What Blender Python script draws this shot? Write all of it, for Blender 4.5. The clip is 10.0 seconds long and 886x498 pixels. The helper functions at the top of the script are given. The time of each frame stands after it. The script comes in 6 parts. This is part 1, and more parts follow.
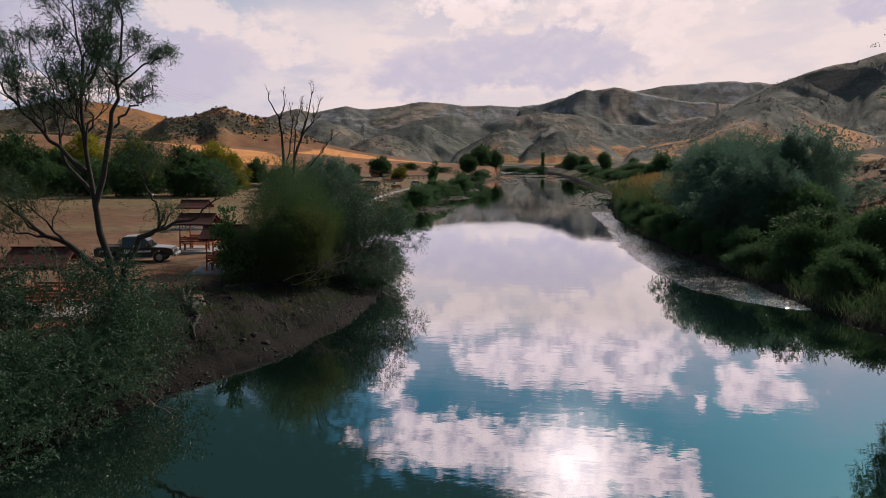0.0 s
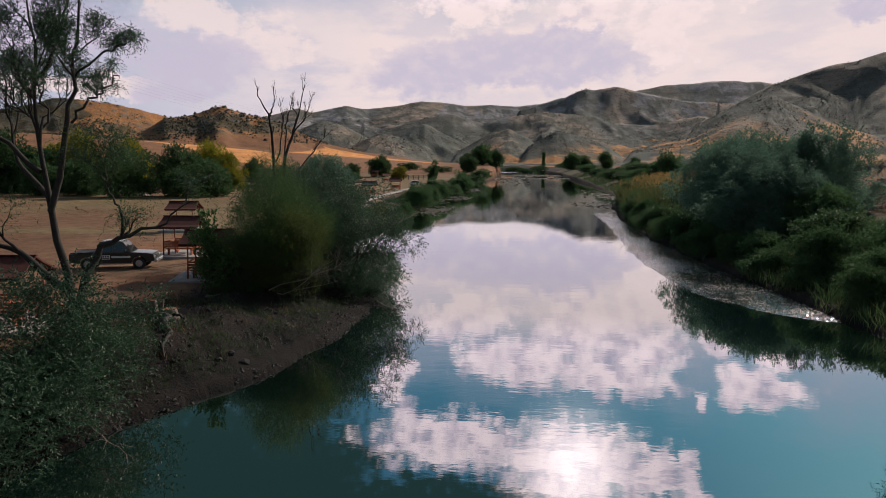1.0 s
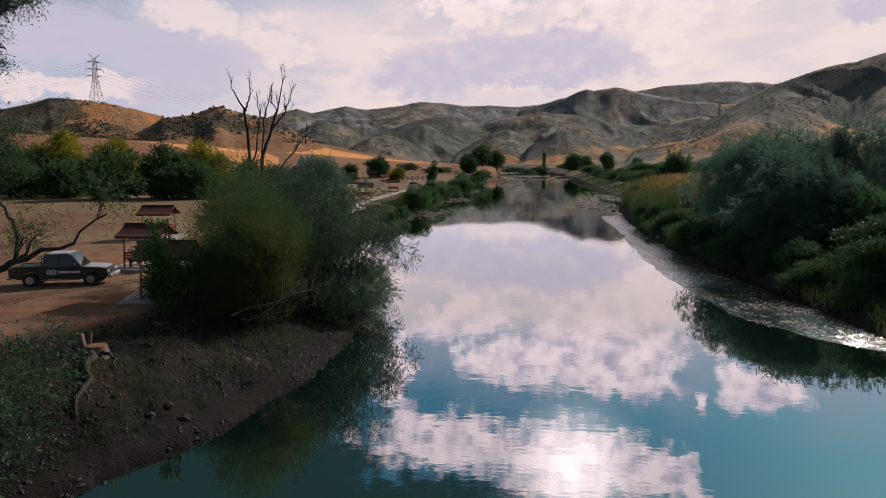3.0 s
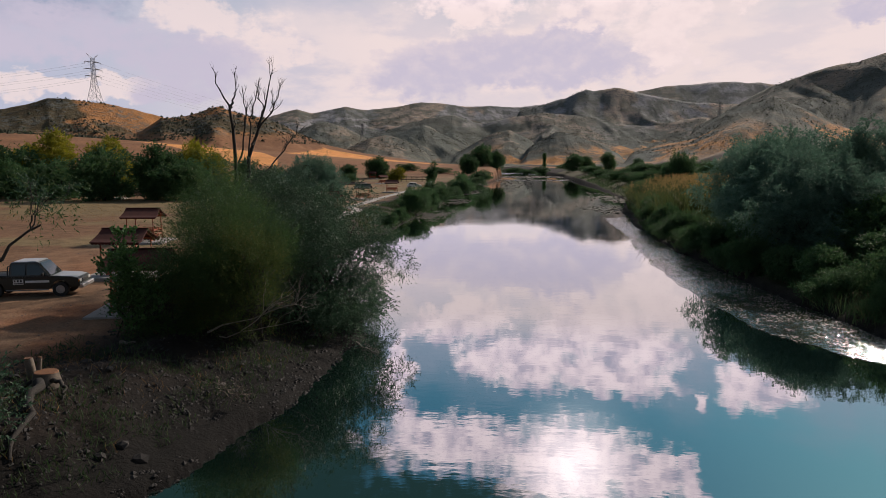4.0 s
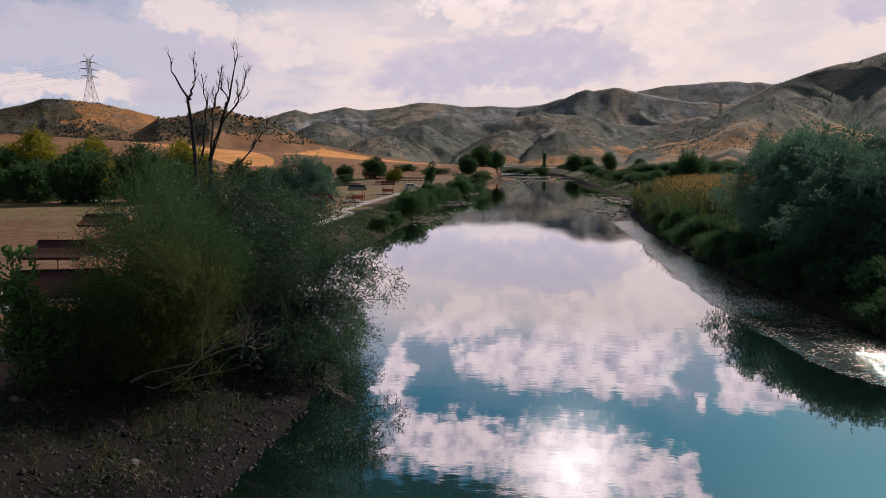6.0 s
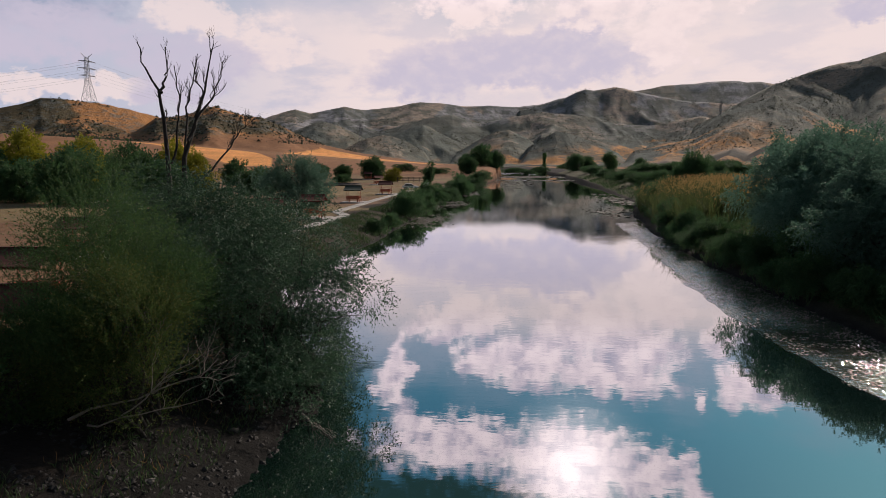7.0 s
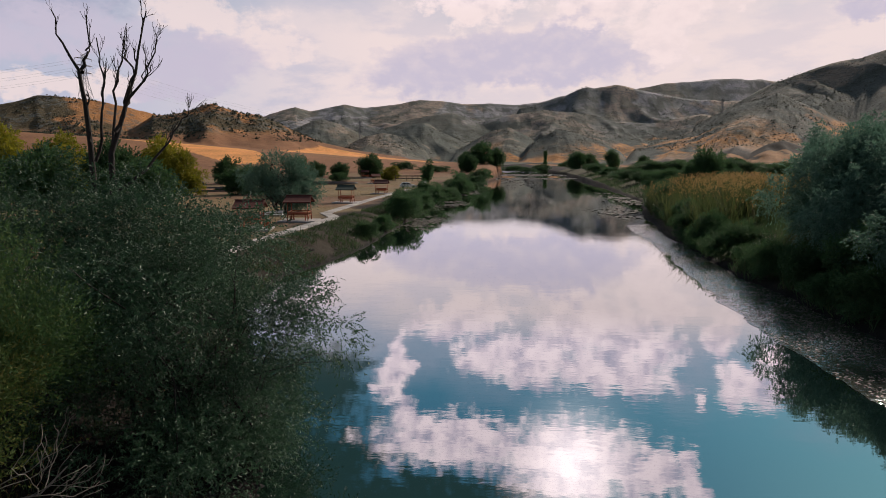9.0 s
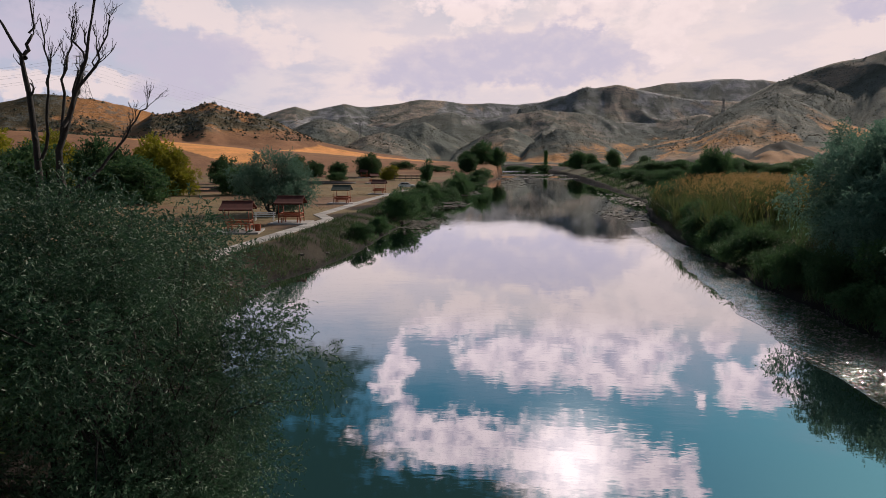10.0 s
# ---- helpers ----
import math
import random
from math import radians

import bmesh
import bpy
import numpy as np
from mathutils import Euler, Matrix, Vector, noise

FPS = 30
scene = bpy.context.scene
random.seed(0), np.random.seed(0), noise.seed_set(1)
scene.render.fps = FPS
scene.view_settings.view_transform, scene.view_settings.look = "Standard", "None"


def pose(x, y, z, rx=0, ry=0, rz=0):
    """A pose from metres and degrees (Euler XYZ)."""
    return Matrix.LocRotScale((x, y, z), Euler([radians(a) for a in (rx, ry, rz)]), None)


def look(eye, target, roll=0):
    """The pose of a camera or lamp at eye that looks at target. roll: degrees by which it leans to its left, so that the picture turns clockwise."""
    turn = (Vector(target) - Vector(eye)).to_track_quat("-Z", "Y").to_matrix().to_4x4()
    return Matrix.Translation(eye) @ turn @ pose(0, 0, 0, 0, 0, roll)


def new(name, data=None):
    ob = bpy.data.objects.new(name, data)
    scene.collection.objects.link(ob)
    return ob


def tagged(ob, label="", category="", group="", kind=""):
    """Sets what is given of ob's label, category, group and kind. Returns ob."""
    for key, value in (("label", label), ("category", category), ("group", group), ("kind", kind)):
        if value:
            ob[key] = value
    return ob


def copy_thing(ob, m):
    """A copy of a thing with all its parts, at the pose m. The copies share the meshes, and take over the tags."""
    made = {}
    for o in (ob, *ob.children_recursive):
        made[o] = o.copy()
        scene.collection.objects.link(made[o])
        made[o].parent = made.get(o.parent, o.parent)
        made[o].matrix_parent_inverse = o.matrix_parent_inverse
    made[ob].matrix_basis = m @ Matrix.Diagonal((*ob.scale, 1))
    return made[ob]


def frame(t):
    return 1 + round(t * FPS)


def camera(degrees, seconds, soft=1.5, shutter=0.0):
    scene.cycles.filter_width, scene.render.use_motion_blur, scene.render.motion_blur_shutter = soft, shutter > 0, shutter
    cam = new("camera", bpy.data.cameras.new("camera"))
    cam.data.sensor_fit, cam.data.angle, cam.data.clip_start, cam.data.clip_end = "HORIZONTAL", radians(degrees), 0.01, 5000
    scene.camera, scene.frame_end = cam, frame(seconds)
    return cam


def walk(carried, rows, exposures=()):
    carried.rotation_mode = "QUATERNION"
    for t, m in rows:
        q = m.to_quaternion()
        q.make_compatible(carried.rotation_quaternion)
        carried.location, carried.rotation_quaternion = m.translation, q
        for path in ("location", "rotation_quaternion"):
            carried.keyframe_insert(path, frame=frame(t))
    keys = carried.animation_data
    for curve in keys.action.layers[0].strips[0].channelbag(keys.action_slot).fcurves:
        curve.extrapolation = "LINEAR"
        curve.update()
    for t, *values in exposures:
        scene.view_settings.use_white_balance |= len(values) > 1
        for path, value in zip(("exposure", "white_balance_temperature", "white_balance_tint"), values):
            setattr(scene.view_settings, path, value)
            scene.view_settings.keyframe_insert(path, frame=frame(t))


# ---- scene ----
cam = camera(68.0, 10.0, soft=0.7)
PATH = [
    (0.0, look((0.541, 0.741, 7.784), (-0.919, 20.521, 5.204), 0.10)),
    (0.5, look((0.481, 2.110, 7.784), (-0.989, 21.890, 5.194), 0.10)),
    (1.0, look((0.419, 3.473, 7.782), (-1.051, 23.253, 5.192), 0.10)),
    (1.5, look((0.361, 4.826, 7.782), (-1.109, 24.596, 5.202), 0.00)),
    (2.0, look((0.304, 6.162, 7.782), (-1.165, 25.942, 5.202), 0.00)),
    (2.5, look((0.242, 7.485, 7.784), (-1.228, 27.265, 5.204), 0.10)),
    (4.0, look((0.048, 11.445, 7.810), (-1.422, 31.225, 5.250), 0.10)),
    (4.5, look((-0.003, 12.795, 7.815), (-1.473, 32.575, 5.256), 0.00)),
    (5.0, look((-0.042, 14.175, 7.821), (-1.502, 33.955, 5.271), -0.00)),
    (5.5, look((-0.070, 15.585, 7.824), (-1.530, 35.365, 5.274), 0.00)),
    (7.0, look((-0.120, 19.901, 7.830), (-1.570, 39.681, 5.270), 0.00)),
    (7.5, look((-0.133, 21.370, 7.829), (-1.593, 41.150, 5.249), 0.00)),
    (8.0, look((-0.146, 22.866, 7.826), (-1.606, 42.647, 5.236), 0.00)),
    (8.5, look((-0.162, 24.386, 7.820), (-1.612, 44.156, 5.220), 0.00)),
    (9.0, look((-0.186, 25.920, 7.813), (-1.646, 45.690, 5.193), 0.00)),
    (9.5, look((-0.216, 27.462, 7.805), (-1.666, 47.232, 5.175), 0.00)),
    (10.0, look((-0.248, 29.003, 7.801), (-1.708, 48.783, 5.171), 0.10)),
]
walk(cam, PATH, [(0.0, 0.06, 6500, 14), (10.0, 0.06, 6500, 14)])

# ---- sky, sun ----
SUN_AZ, SUN_EL = 36.0, 31.0


def build_sky():
    """A partly clouded afternoon sky: a Nishita base, lit cumulus, grey undersides and the glow round the veiled sun."""
    world = bpy.data.worlds.new("sky")
    scene.world = world
    world.use_nodes = True
    nt = world.node_tree
    nt.nodes.clear()

    def node(kind):
        return nt.nodes.new(kind)

    def put(socket, v):
        if isinstance(v, (int, float)):
            socket.default_value = v
        elif isinstance(v, tuple):
            socket.default_value = v
        else:
            nt.links.new(v, socket)

    def m(op, a, b=0.0, c=None):
        n = node("ShaderNodeMath")
        n.operation = op
        put(n.inputs[0], a)
        put(n.inputs[1], b)
        if c is not None:
            put(n.inputs[2], c)
        return n.outputs[0]

    def ramp(v, lo, hi, a=0.0, b=1.0):
        n = node("ShaderNodeMapRange")
        n.interpolation_type = "SMOOTHSTEP"
        put(n.inputs["Value"], v)
        for key, val in (("From Min", lo), ("From Max", hi), ("To Min", a), ("To Max", b)):
            put(n.inputs[key], val)
        return n.outputs["Result"]

    def mix(f, a, b, how="MIX"):
        n = node("ShaderNodeMix")
        n.data_type, n.blend_type = "RGBA", how
        put(n.inputs["Factor"], f)
        put(n.inputs["A"], a)
        put(n.inputs["B"], b)
        return n.outputs["Result"]

    way = node("ShaderNodeTexCoord").outputs["Generated"]
    sep = node("ShaderNodeSeparateXYZ")
    put(sep.inputs[0], way)
    az = m("MULTIPLY", m("ARCTAN2", sep.outputs[0], sep.outputs[1]), 180 / math.pi)
    el = m("MULTIPLY", m("ARCSINE", sep.outputs[2]), 180 / math.pi)

    def noise_at(scale, stretch, detail, shift=0.0, rough=0.55):
        comb = node("ShaderNodeCombineXYZ")
        put(comb.inputs[0], m("MULTIPLY", az, scale))
        put(comb.inputs[1], m("MULTIPLY", el, scale * stretch))
        put(comb.inputs[2], shift)
        n = node("ShaderNodeTexNoise")
        put(n.inputs["Vector"], comb.outputs[0])
        n.inputs["Scale"].default_value = 1.0
        n.inputs["Detail"].default_value = detail
        n.inputs["Roughness"].default_value = rough
        return n.outputs["Fac"]

    rag = noise_at(0.16, 1.7, 6.0, 3.0)
    fine = noise_at(0.5, 1.4, 5.0, 8.0)
    bent_az = m("ADD", az, m("MULTIPLY", m("SUBTRACT", rag, 0.5), 9.0))
    bent_el = m("ADD", el, m("MULTIPLY", m("SUBTRACT", fine, 0.5), 4.2))
    shred = m("MULTIPLY", m("SUBTRACT", noise_at(0.75, 1.5, 6.0, 5.0, 0.62), 0.5), 3.4)

    def clouds(shapes, torn=1.0):
        total = None
        for a, e, ra, re in shapes:
            q = m("ADD", m("POWER", m("ABSOLUTE", m("DIVIDE", m("SUBTRACT", bent_az, a), ra)), 2.0),
                  m("POWER", m("ABSOLUTE", m("DIVIDE", m("SUBTRACT", bent_el, e), re)), 2.0))
            v = ramp(m("ADD", q, m("MULTIPLY", shred, torn)), 1.7, 0.45)
            total = v if total is None else m("MAXIMUM", total, v)
        return total

    grey = clouds([(2.7, 8.5, 10.5, 2.1), (-5.4, 7.6, 5.3, 1.9), (6.4, 10.2, 3.2, 2.0), (-24.2, 8.0, 4.8, 2.0),
                   (-36, 9.6, 8, 2.0), (-26.4, 5.8, 3.4, 0.9), (27.8, 11, 2.0, 1.1)], 0.35)
    white = clouds([(-3.9, 13.8, 4.5, 1.4), (-0.9, 12.9, 2.5, 1.7), (8.5, 13.8, 5.2, 2.8), (3.1, 16.9, 5.4, 2.1)])
    white2 = clouds([(10.5, 17.7, 4.7, 1.6), (13.2, 15.4, 2.7, 2.5), (14.2, 10.7, 2.0, 2.6), (-8.5, 17.5, 1.1, 2.8),
                     (22.1, 17.5, 2.8, 1.7), (19.0, 13.7, 1.6, 1.7), (24.0, 15.1, 1.2, 1.3), (17.5, 19.0, 0.8, 0.7)])
    white3 = clouds([(-3.4, 23.8, 7.2, 2.0), (7.3, 25.0, 6.3, 3.2), (14.1, 25.1, 3.2, 1.9), (-7.8, 21.5, 1.8, 1.8), (17.4, 25.1, 1.3, 1.9)])
    white = m("MAXIMUM", m("MAXIMUM", white, white2), white3)

    # away from the river's axis and overhead the sky is broken cloud
    far = m("MAXIMUM", ramp(m("ABSOLUTE", m("ADD", az, 2.0)), 34, 60), ramp(el, 29, 40))
    broken = ramp(noise_at(0.035, 1.6, 7.0, 21.0), 0.44, 0.60)
    white = m("MAXIMUM", white, m("MULTIPLY", far, broken))

    sky = node("ShaderNodeTexSky")
    sky.sky_type, sky.sun_disc = "NISHITA", False
    sky.sun_elevation, sky.sun_rotation = radians(SUN_EL), radians(SUN_AZ)
    sky.altitude, sky.air_density, sky.dust_density, sky.ozone_density = 900.0, 1.0, 0.6, 1.6
    colour = mix(1.0, sky.outputs[0], CLEAR, "MULTIPLY")

    # milky blue above the veil, and a dark bank of cloud higher up
    colour = mix(m("MULTIPLY", ramp(m("ADD", el, m("MULTIPLY", m("SUBTRACT", rag, 0.5), 8.0)), 22.0, 14.0), 0.85), colour, HAZE)
    colour = mix(m("MULTIPLY", clouds([(-7.0, 28.8, 13.0, 2.4), (-17, 19.0, 6.0, 3.2), (-27, 25, 14, 8), (-17, 26.5, 8, 5)]), 0.93), colour, SHADE)

    # bright veil low over the hills, thinning out upwards
    veil = m("MULTIPLY", ramp(m("ADD", el, m("MULTIPLY", m("SUBTRACT", rag, 0.5), 7.0)), 16.5, 10.0), 0.96)
    colour = mix(veil, colour, mix(ramp(az, -36, -8), VEIL_LEFT, VEIL))
    streak = noise_at(0.11, 2.6, 7.0, 44.0, 0.6)
    colour = mix(m("MULTIPLY", m("MULTIPLY", veil, ramp(streak, 0.46, 0.62)), ramp(az, 4, -30, 0.35, 0.85)), colour, GREY_LIGHT)
    colour = mix(m("MULTIPLY", clouds([(-39, 11.6, 8, 2.2)], 0.5), 0.75), colour, SLATE)
    colour = mix(m("MULTIPLY", clouds([(-23.5, 11.4, 4.5, 1.5), (-19.0, 9.2, 3.6, 1.3), (-33.5, 5.7, 5, 0.9)]), 0.8), colour, VEIL)
    colour = mix(m("MULTIPLY", grey, ramp(fine, 0.25, 0.6, 0.55, 0.95)), colour, GREY)
    lit = mix(ramp(fine, 0.30, 0.62), CLOUD_LOW, CLOUD_LIT)
    lit = mix(m("MULTIPLY", ramp(el, 16.0, 12.0), 0.9), lit, VEIL)
    front = m("MULTIPLY", ramp(m("ABSOLUTE", m("SUBTRACT", az, 12.0)), 75, 40), ramp(el, 72, 50))
    lit = mix(far, lit, mix(front, CLOUD_FAR, CLOUD_FRONT))
    colour = mix(m("MULTIPLY", white, ramp(fine, 0.28, 0.5, 0.7, 1.0)), colour, lit)

    # glow of the veiled sun
    off = m("SQRT", m("ADD", m("POWER", m("ABSOLUTE", m("SUBTRACT", az, 7.6)), 2.0), m("POWER", m("ABSOLUTE", m("SUBTRACT", el, 25.5)), 2.0)))
    glow = m("POWER", ramp(off, 9.0, 0.0), 2.0)
    shine = mix(m("MULTIPLY", glow, 0.8), colour, (1.5, 1.3, 1.2, 1), "ADD")
    back = node("ShaderNodeBackground")
    put(back.inputs["Color"], shine)
    back.inputs["Strength"].default_value = 1.0
    out = node("ShaderNodeOutputWorld")
    nt.links.new(back.outputs[0], out.inputs["Surface"])


CLOUD_FRONT = (0.95, 0.84, 0.82, 1)
GREY_LIGHT = (0.50, 0.50, 0.60, 1)
CLOUD_FAR = (0.145, 0.16, 0.19, 1)
SLATE = (0.26, 0.32, 0.44, 1)
CLEAR = (0.032, 0.068, 0.062, 1)
HAZE = (0.40, 0.45, 0.56, 1)
SHADE = (0.018, 0.045, 0.038, 1)
VEIL, VEIL_LEFT = (0.83, 0.70, 0.67, 1), (0.46, 0.49, 0.60, 1)
GREY = (0.55, 0.51, 0.61, 1)
CLOUD_LOW, CLOUD_LIT = (0.66, 0.58, 0.70, 1), (1.20, 1.02, 1.04, 1)
build_sky()

sun = bpy.data.lights.new("sun", "SUN")
sun.energy, sun.angle, sun.color = 4.0, radians(2.0), (1.0, 0.88, 0.74)
a, e = radians(SUN_AZ), radians(SUN_EL)
toward = Vector((math.sin(a) * math.cos(e), math.cos(a) * math.cos(e), math.sin(e)))
new("sun", sun).matrix_world = look((0, 0, 0), tuple(-toward))

# ---- materials ----
def shader(name, build):
    mat = bpy.data.materials.new(name)
    mat.use_nodes = True
    nt = mat.node_tree
    nt.nodes.clear()
    out = nt.nodes.new("ShaderNodeOutputMaterial")
    nt.links.new(build(nt), out.inputs["Surface"])
    return mat


def add(nt, kind, ins=(), operation="", blend_type="", layer_name=""):
    n = nt.nodes.new(kind)
    if operation:
        n.operation = operation
    if blend_type:
        n.data_type, n.blend_type = "RGBA", blend_type
    if layer_name:
        n.layer_name = layer_name
    for key, v in (ins.items() if isinstance(ins, dict) else ()):
        if isinstance(v, bpy.types.NodeSocket):
            nt.links.new(v, n.inputs[key])
        else:
            n.inputs[key].default_value = v
    return n


def rgb(c):
    return (*c, 1.0)


def noise_tex(nt, scale, detail=4.0, rough=0.55, coords=None, stretch=None):
    co = coords or add(nt, "ShaderNodeTexCoord").outputs["Object"]
    if stretch:
        co = add(nt, "ShaderNodeMapping", {"Vector": co, "Scale": stretch}).outputs[0]
    return add(nt, "ShaderNodeTexNoise", {"Vector": co, "Scale": scale, "Detail": detail, "Roughness": rough}).outputs["Fac"]


def ramped(nt, fac, stops):
    n = add(nt, "ShaderNodeValToRGB", {"Fac": fac})
    el = n.color_ramp.elements
    while len(el) < len(stops):
        el.new(0.5)
    for e_, (p, c) in zip(el, stops):
        e_.position, e_.color = p, rgb(c)
    return n.outputs["Color"]


def blend(nt, fac, a, b, how="MIX"):
    n = add(nt, "ShaderNodeMix", blend_type=how)
    for key, v in (("Factor", fac), ("A", a), ("B", b)):
        if isinstance(v, bpy.types.NodeSocket):
            nt.links.new(v, n.inputs[key])
        else:
            n.inputs[key].default_value = v if key == "Factor" else rgb(v)
    return n.outputs["Result"]


def bump(nt, height, strength=0.4, distance=0.02):
    return add(nt, "ShaderNodeBump", {"Height": height, "Strength": strength, "Distance": distance}).outputs[0]


def rough_surface(name, low, high, scale=6.0, fine=60.0, roughness=0.85, metallic=0.0, relief=0.4, depth=0.01, vary=0.25):
    """Worn, mottled surface: two scales of noise in colour, fine relief, some change from piece to piece."""
    def build(nt):
        big, small = noise_tex(nt, scale), noise_tex(nt, fine, 3.0)
        col = ramped(nt, big, [(0.3, low), (0.7, high)])
        col = blend(nt, 0.35, col, ramped(nt, small, [(0.3, tuple(c * 0.6 for c in low)), (0.75, high)]))
        ran = add(nt, "ShaderNodeObjectInfo").outputs["Random"]
        val = add(nt, "ShaderNodeMapRange", {"Value": ran, "To Min": 1 - vary, "To Max": 1 + vary}).outputs[0]
        col = add(nt, "ShaderNodeHueSaturation", {"Color": col, "Value": val}).outputs[0]
        return add(nt, "ShaderNodeBsdfPrincipled", {"Base Color": col, "Roughness": roughness, "Metallic": metallic,
                                                    "Normal": bump(nt, small, relief, depth)}).outputs[0]
    return shader(name, build)


def leaf_surface(name, dark, light, other, roughness=0.5, through_light=0.42, spec=0.22):
    """Leaves: colour drifts over the crown and from leaf to leaf; some light passes through."""
    def build(nt):
        ran = add(nt, "ShaderNodeNewGeometry").outputs["Random Per Island"]
        big = noise_tex(nt, 0.5, 2.0)
        col = ramped(nt, ran, [(0.0, dark), (0.75, light), (1.0, other)])
        col = blend(nt, 0.5, col, ramped(nt, big, [(0.35, dark), (0.65, light)]))
        ob = add(nt, "ShaderNodeObjectInfo").outputs["Random"]
        val = add(nt, "ShaderNodeMapRange", {"Value": ob, "To Min": 0.8, "To Max": 1.2}).outputs[0]
        col = add(nt, "ShaderNodeHueSaturation", {"Color": col, "Value": val}).outputs[0]
        p = add(nt, "ShaderNodeBsdfPrincipled", {"Base Color": col, "Roughness": roughness, "Specular IOR Level": spec})
        t = add(nt, "ShaderNodeBsdfTranslucent", {"Color": col})
        mx = add(nt, "ShaderNodeMixShader", {"Fac": through_light})
        nt.links.new(p.outputs[0], mx.inputs[1])
        nt.links.new(t.outputs[0], mx.inputs[2])
        return mx.outputs[0]
    return shader(name, build)


def water_surface(name, body, ripple, calm=0.5, mirror=0.55, tight=1.0, dull=0.02):
    def build(nt):
        co = add(nt, "ShaderNodeTexCoord").outputs["Object"]
        r1 = noise_tex(nt, 1.0, 3.0, 0.5, co, (0.5 * tight, 1.1 * tight, 1.0))
        r2 = noise_tex(nt, 1.0, 2.0, 0.5, co, (2.2 * tight, 4.5 * tight, 1.0))
        patch = add(nt, "ShaderNodeMapRange", {"Value": noise_tex(nt, 0.06, 3.0, 0.5, co), "From Min": 0.4, "From Max": 0.65,
                                               "To Min": 0.25, "To Max": 1.0}).outputs[0]
        h = add(nt, "ShaderNodeMath", {0: r1, 1: add(nt, "ShaderNodeMath", {0: r2, 1: 0.25}, operation="MULTIPLY").outputs[0]}, operation="ADD").outputs[0]
        h = add(nt, "ShaderNodeMath", {0: h, 1: patch}, operation="MULTIPLY").outputs[0]
        nor = bump(nt, h, calm, ripple)
        deep = add(nt, "ShaderNodeBsdfPrincipled", {"Base Color": rgb(body), "Roughness": 0.6, "Specular IOR Level": 0.0})
        gloss = add(nt, "ShaderNodeBsdfGlossy", {"Color": (0.97, 0.98, 1.0, 1), "Roughness": dull, "Normal": nor})
        fr = add(nt, "ShaderNodeFresnel", {"IOR": 1.33, "Normal": nor}).outputs[0]
        fac = add(nt, "ShaderNodeMapRange", {"Value": fr, "From Min": 0.0, "From Max": 0.6, "To Min": mirror, "To Max": 1.0}).outputs[0]
        mx = add(nt, "ShaderNodeMixShader", {"Fac": fac})
        nt.links.new(deep.outputs[0], mx.inputs[1])
        nt.links.new(gloss.outputs[0], mx.inputs[2])
        return mx.outputs[0]
    return shader(name, build)


def ground_surface():
    """Soil, gravel, dry grass and scrub; the sheet's own colour gives the ground, bank shade and far haze."""
    def build(nt):
        soil = add(nt, "ShaderNodeVertexColor", layer_name="soil")
        zone, rug = soil.outputs["Color"], soil.outputs["Alpha"]
        co = add(nt, "ShaderNodeTexCoord").outputs["Object"]
        wide, mid, fine = noise_tex(nt, 0.05, 5.0, 0.6, co), noise_tex(nt, 0.9, 5.0, 0.6, co), noise_tex(nt, 9.0, 4.0, 0.65, co)
        col = blend(nt, 1.0, zone, ramped(nt, wide, [(0.3, (0.72, 0.72, 0.74)), (0.7, (1.15, 1.12, 1.08))]), "MULTIPLY")
        col = blend(nt, 0.8, col, ramped(nt, mid, [(0.3, (0.55, 0.55, 0.56)), (0.7, (1.2, 1.2, 1.2))]), "MULTIPLY")
        col = blend(nt, 0.7, col, ramped(nt, fine, [(0.3, (0.5, 0.5, 0.5)), (0.7, (1.3, 1.3, 1.3))]), "MULTIPLY")
        # scrub and broken stone on the hills
        big, small = noise_tex(nt, 0.028, 9.0, 0.72, co), noise_tex(nt, 0.17, 6.0, 0.65, co)
        both = add(nt, "ShaderNodeMath", {0: big, 1: small}, operation="ADD").outputs[0]
        scrub = add(nt, "ShaderNodeMapRange", {"Value": both, "From Min": 0.99, "From Max": 1.12, "To Min": 0.0, "To Max": 0.8}).outputs[0]
        scrub = add(nt, "ShaderNodeMath", {0: scrub, 1: rug}, operation="MULTIPLY").outputs[0]
        col = blend(nt, scrub, col, (0.105, 0.115, 0.105))
        stony = add(nt, "ShaderNodeMapRange", {"Value": noise_tex(nt, 0.5, 5.0, 0.7, co), "From Min": 0.55, "From Max": 0.7, "To Min": 0.0, "To Max": 0.35}).outputs[0]
        col = blend(nt, add(nt, "ShaderNodeMath", {0: stony, 1: rug}, operation="MULTIPLY").outputs[0], col, (0.36, 0.33, 0.30))
        relief = add(nt, "ShaderNodeMath", {0: both, 1: rug}, operation="MULTIPLY").outputs[0]
        far_nor = bump(nt, relief, 0.7, 6.0)
        near = add(nt, "ShaderNodeBump", {"Height": add(nt, "ShaderNodeMath", {0: mid, 1: fine}, operation="ADD").outputs[0], "Strength": 0.6, "Distance": 0.08,
                                          "Normal": far_nor}).outputs[0]
        return add(nt, "ShaderNodeBsdfPrincipled", {"Base Color": col, "Roughness": 0.95, "Specular IOR Level": 0.15, "Normal": near}).outputs[0]
    return shader("ground_soil", build)


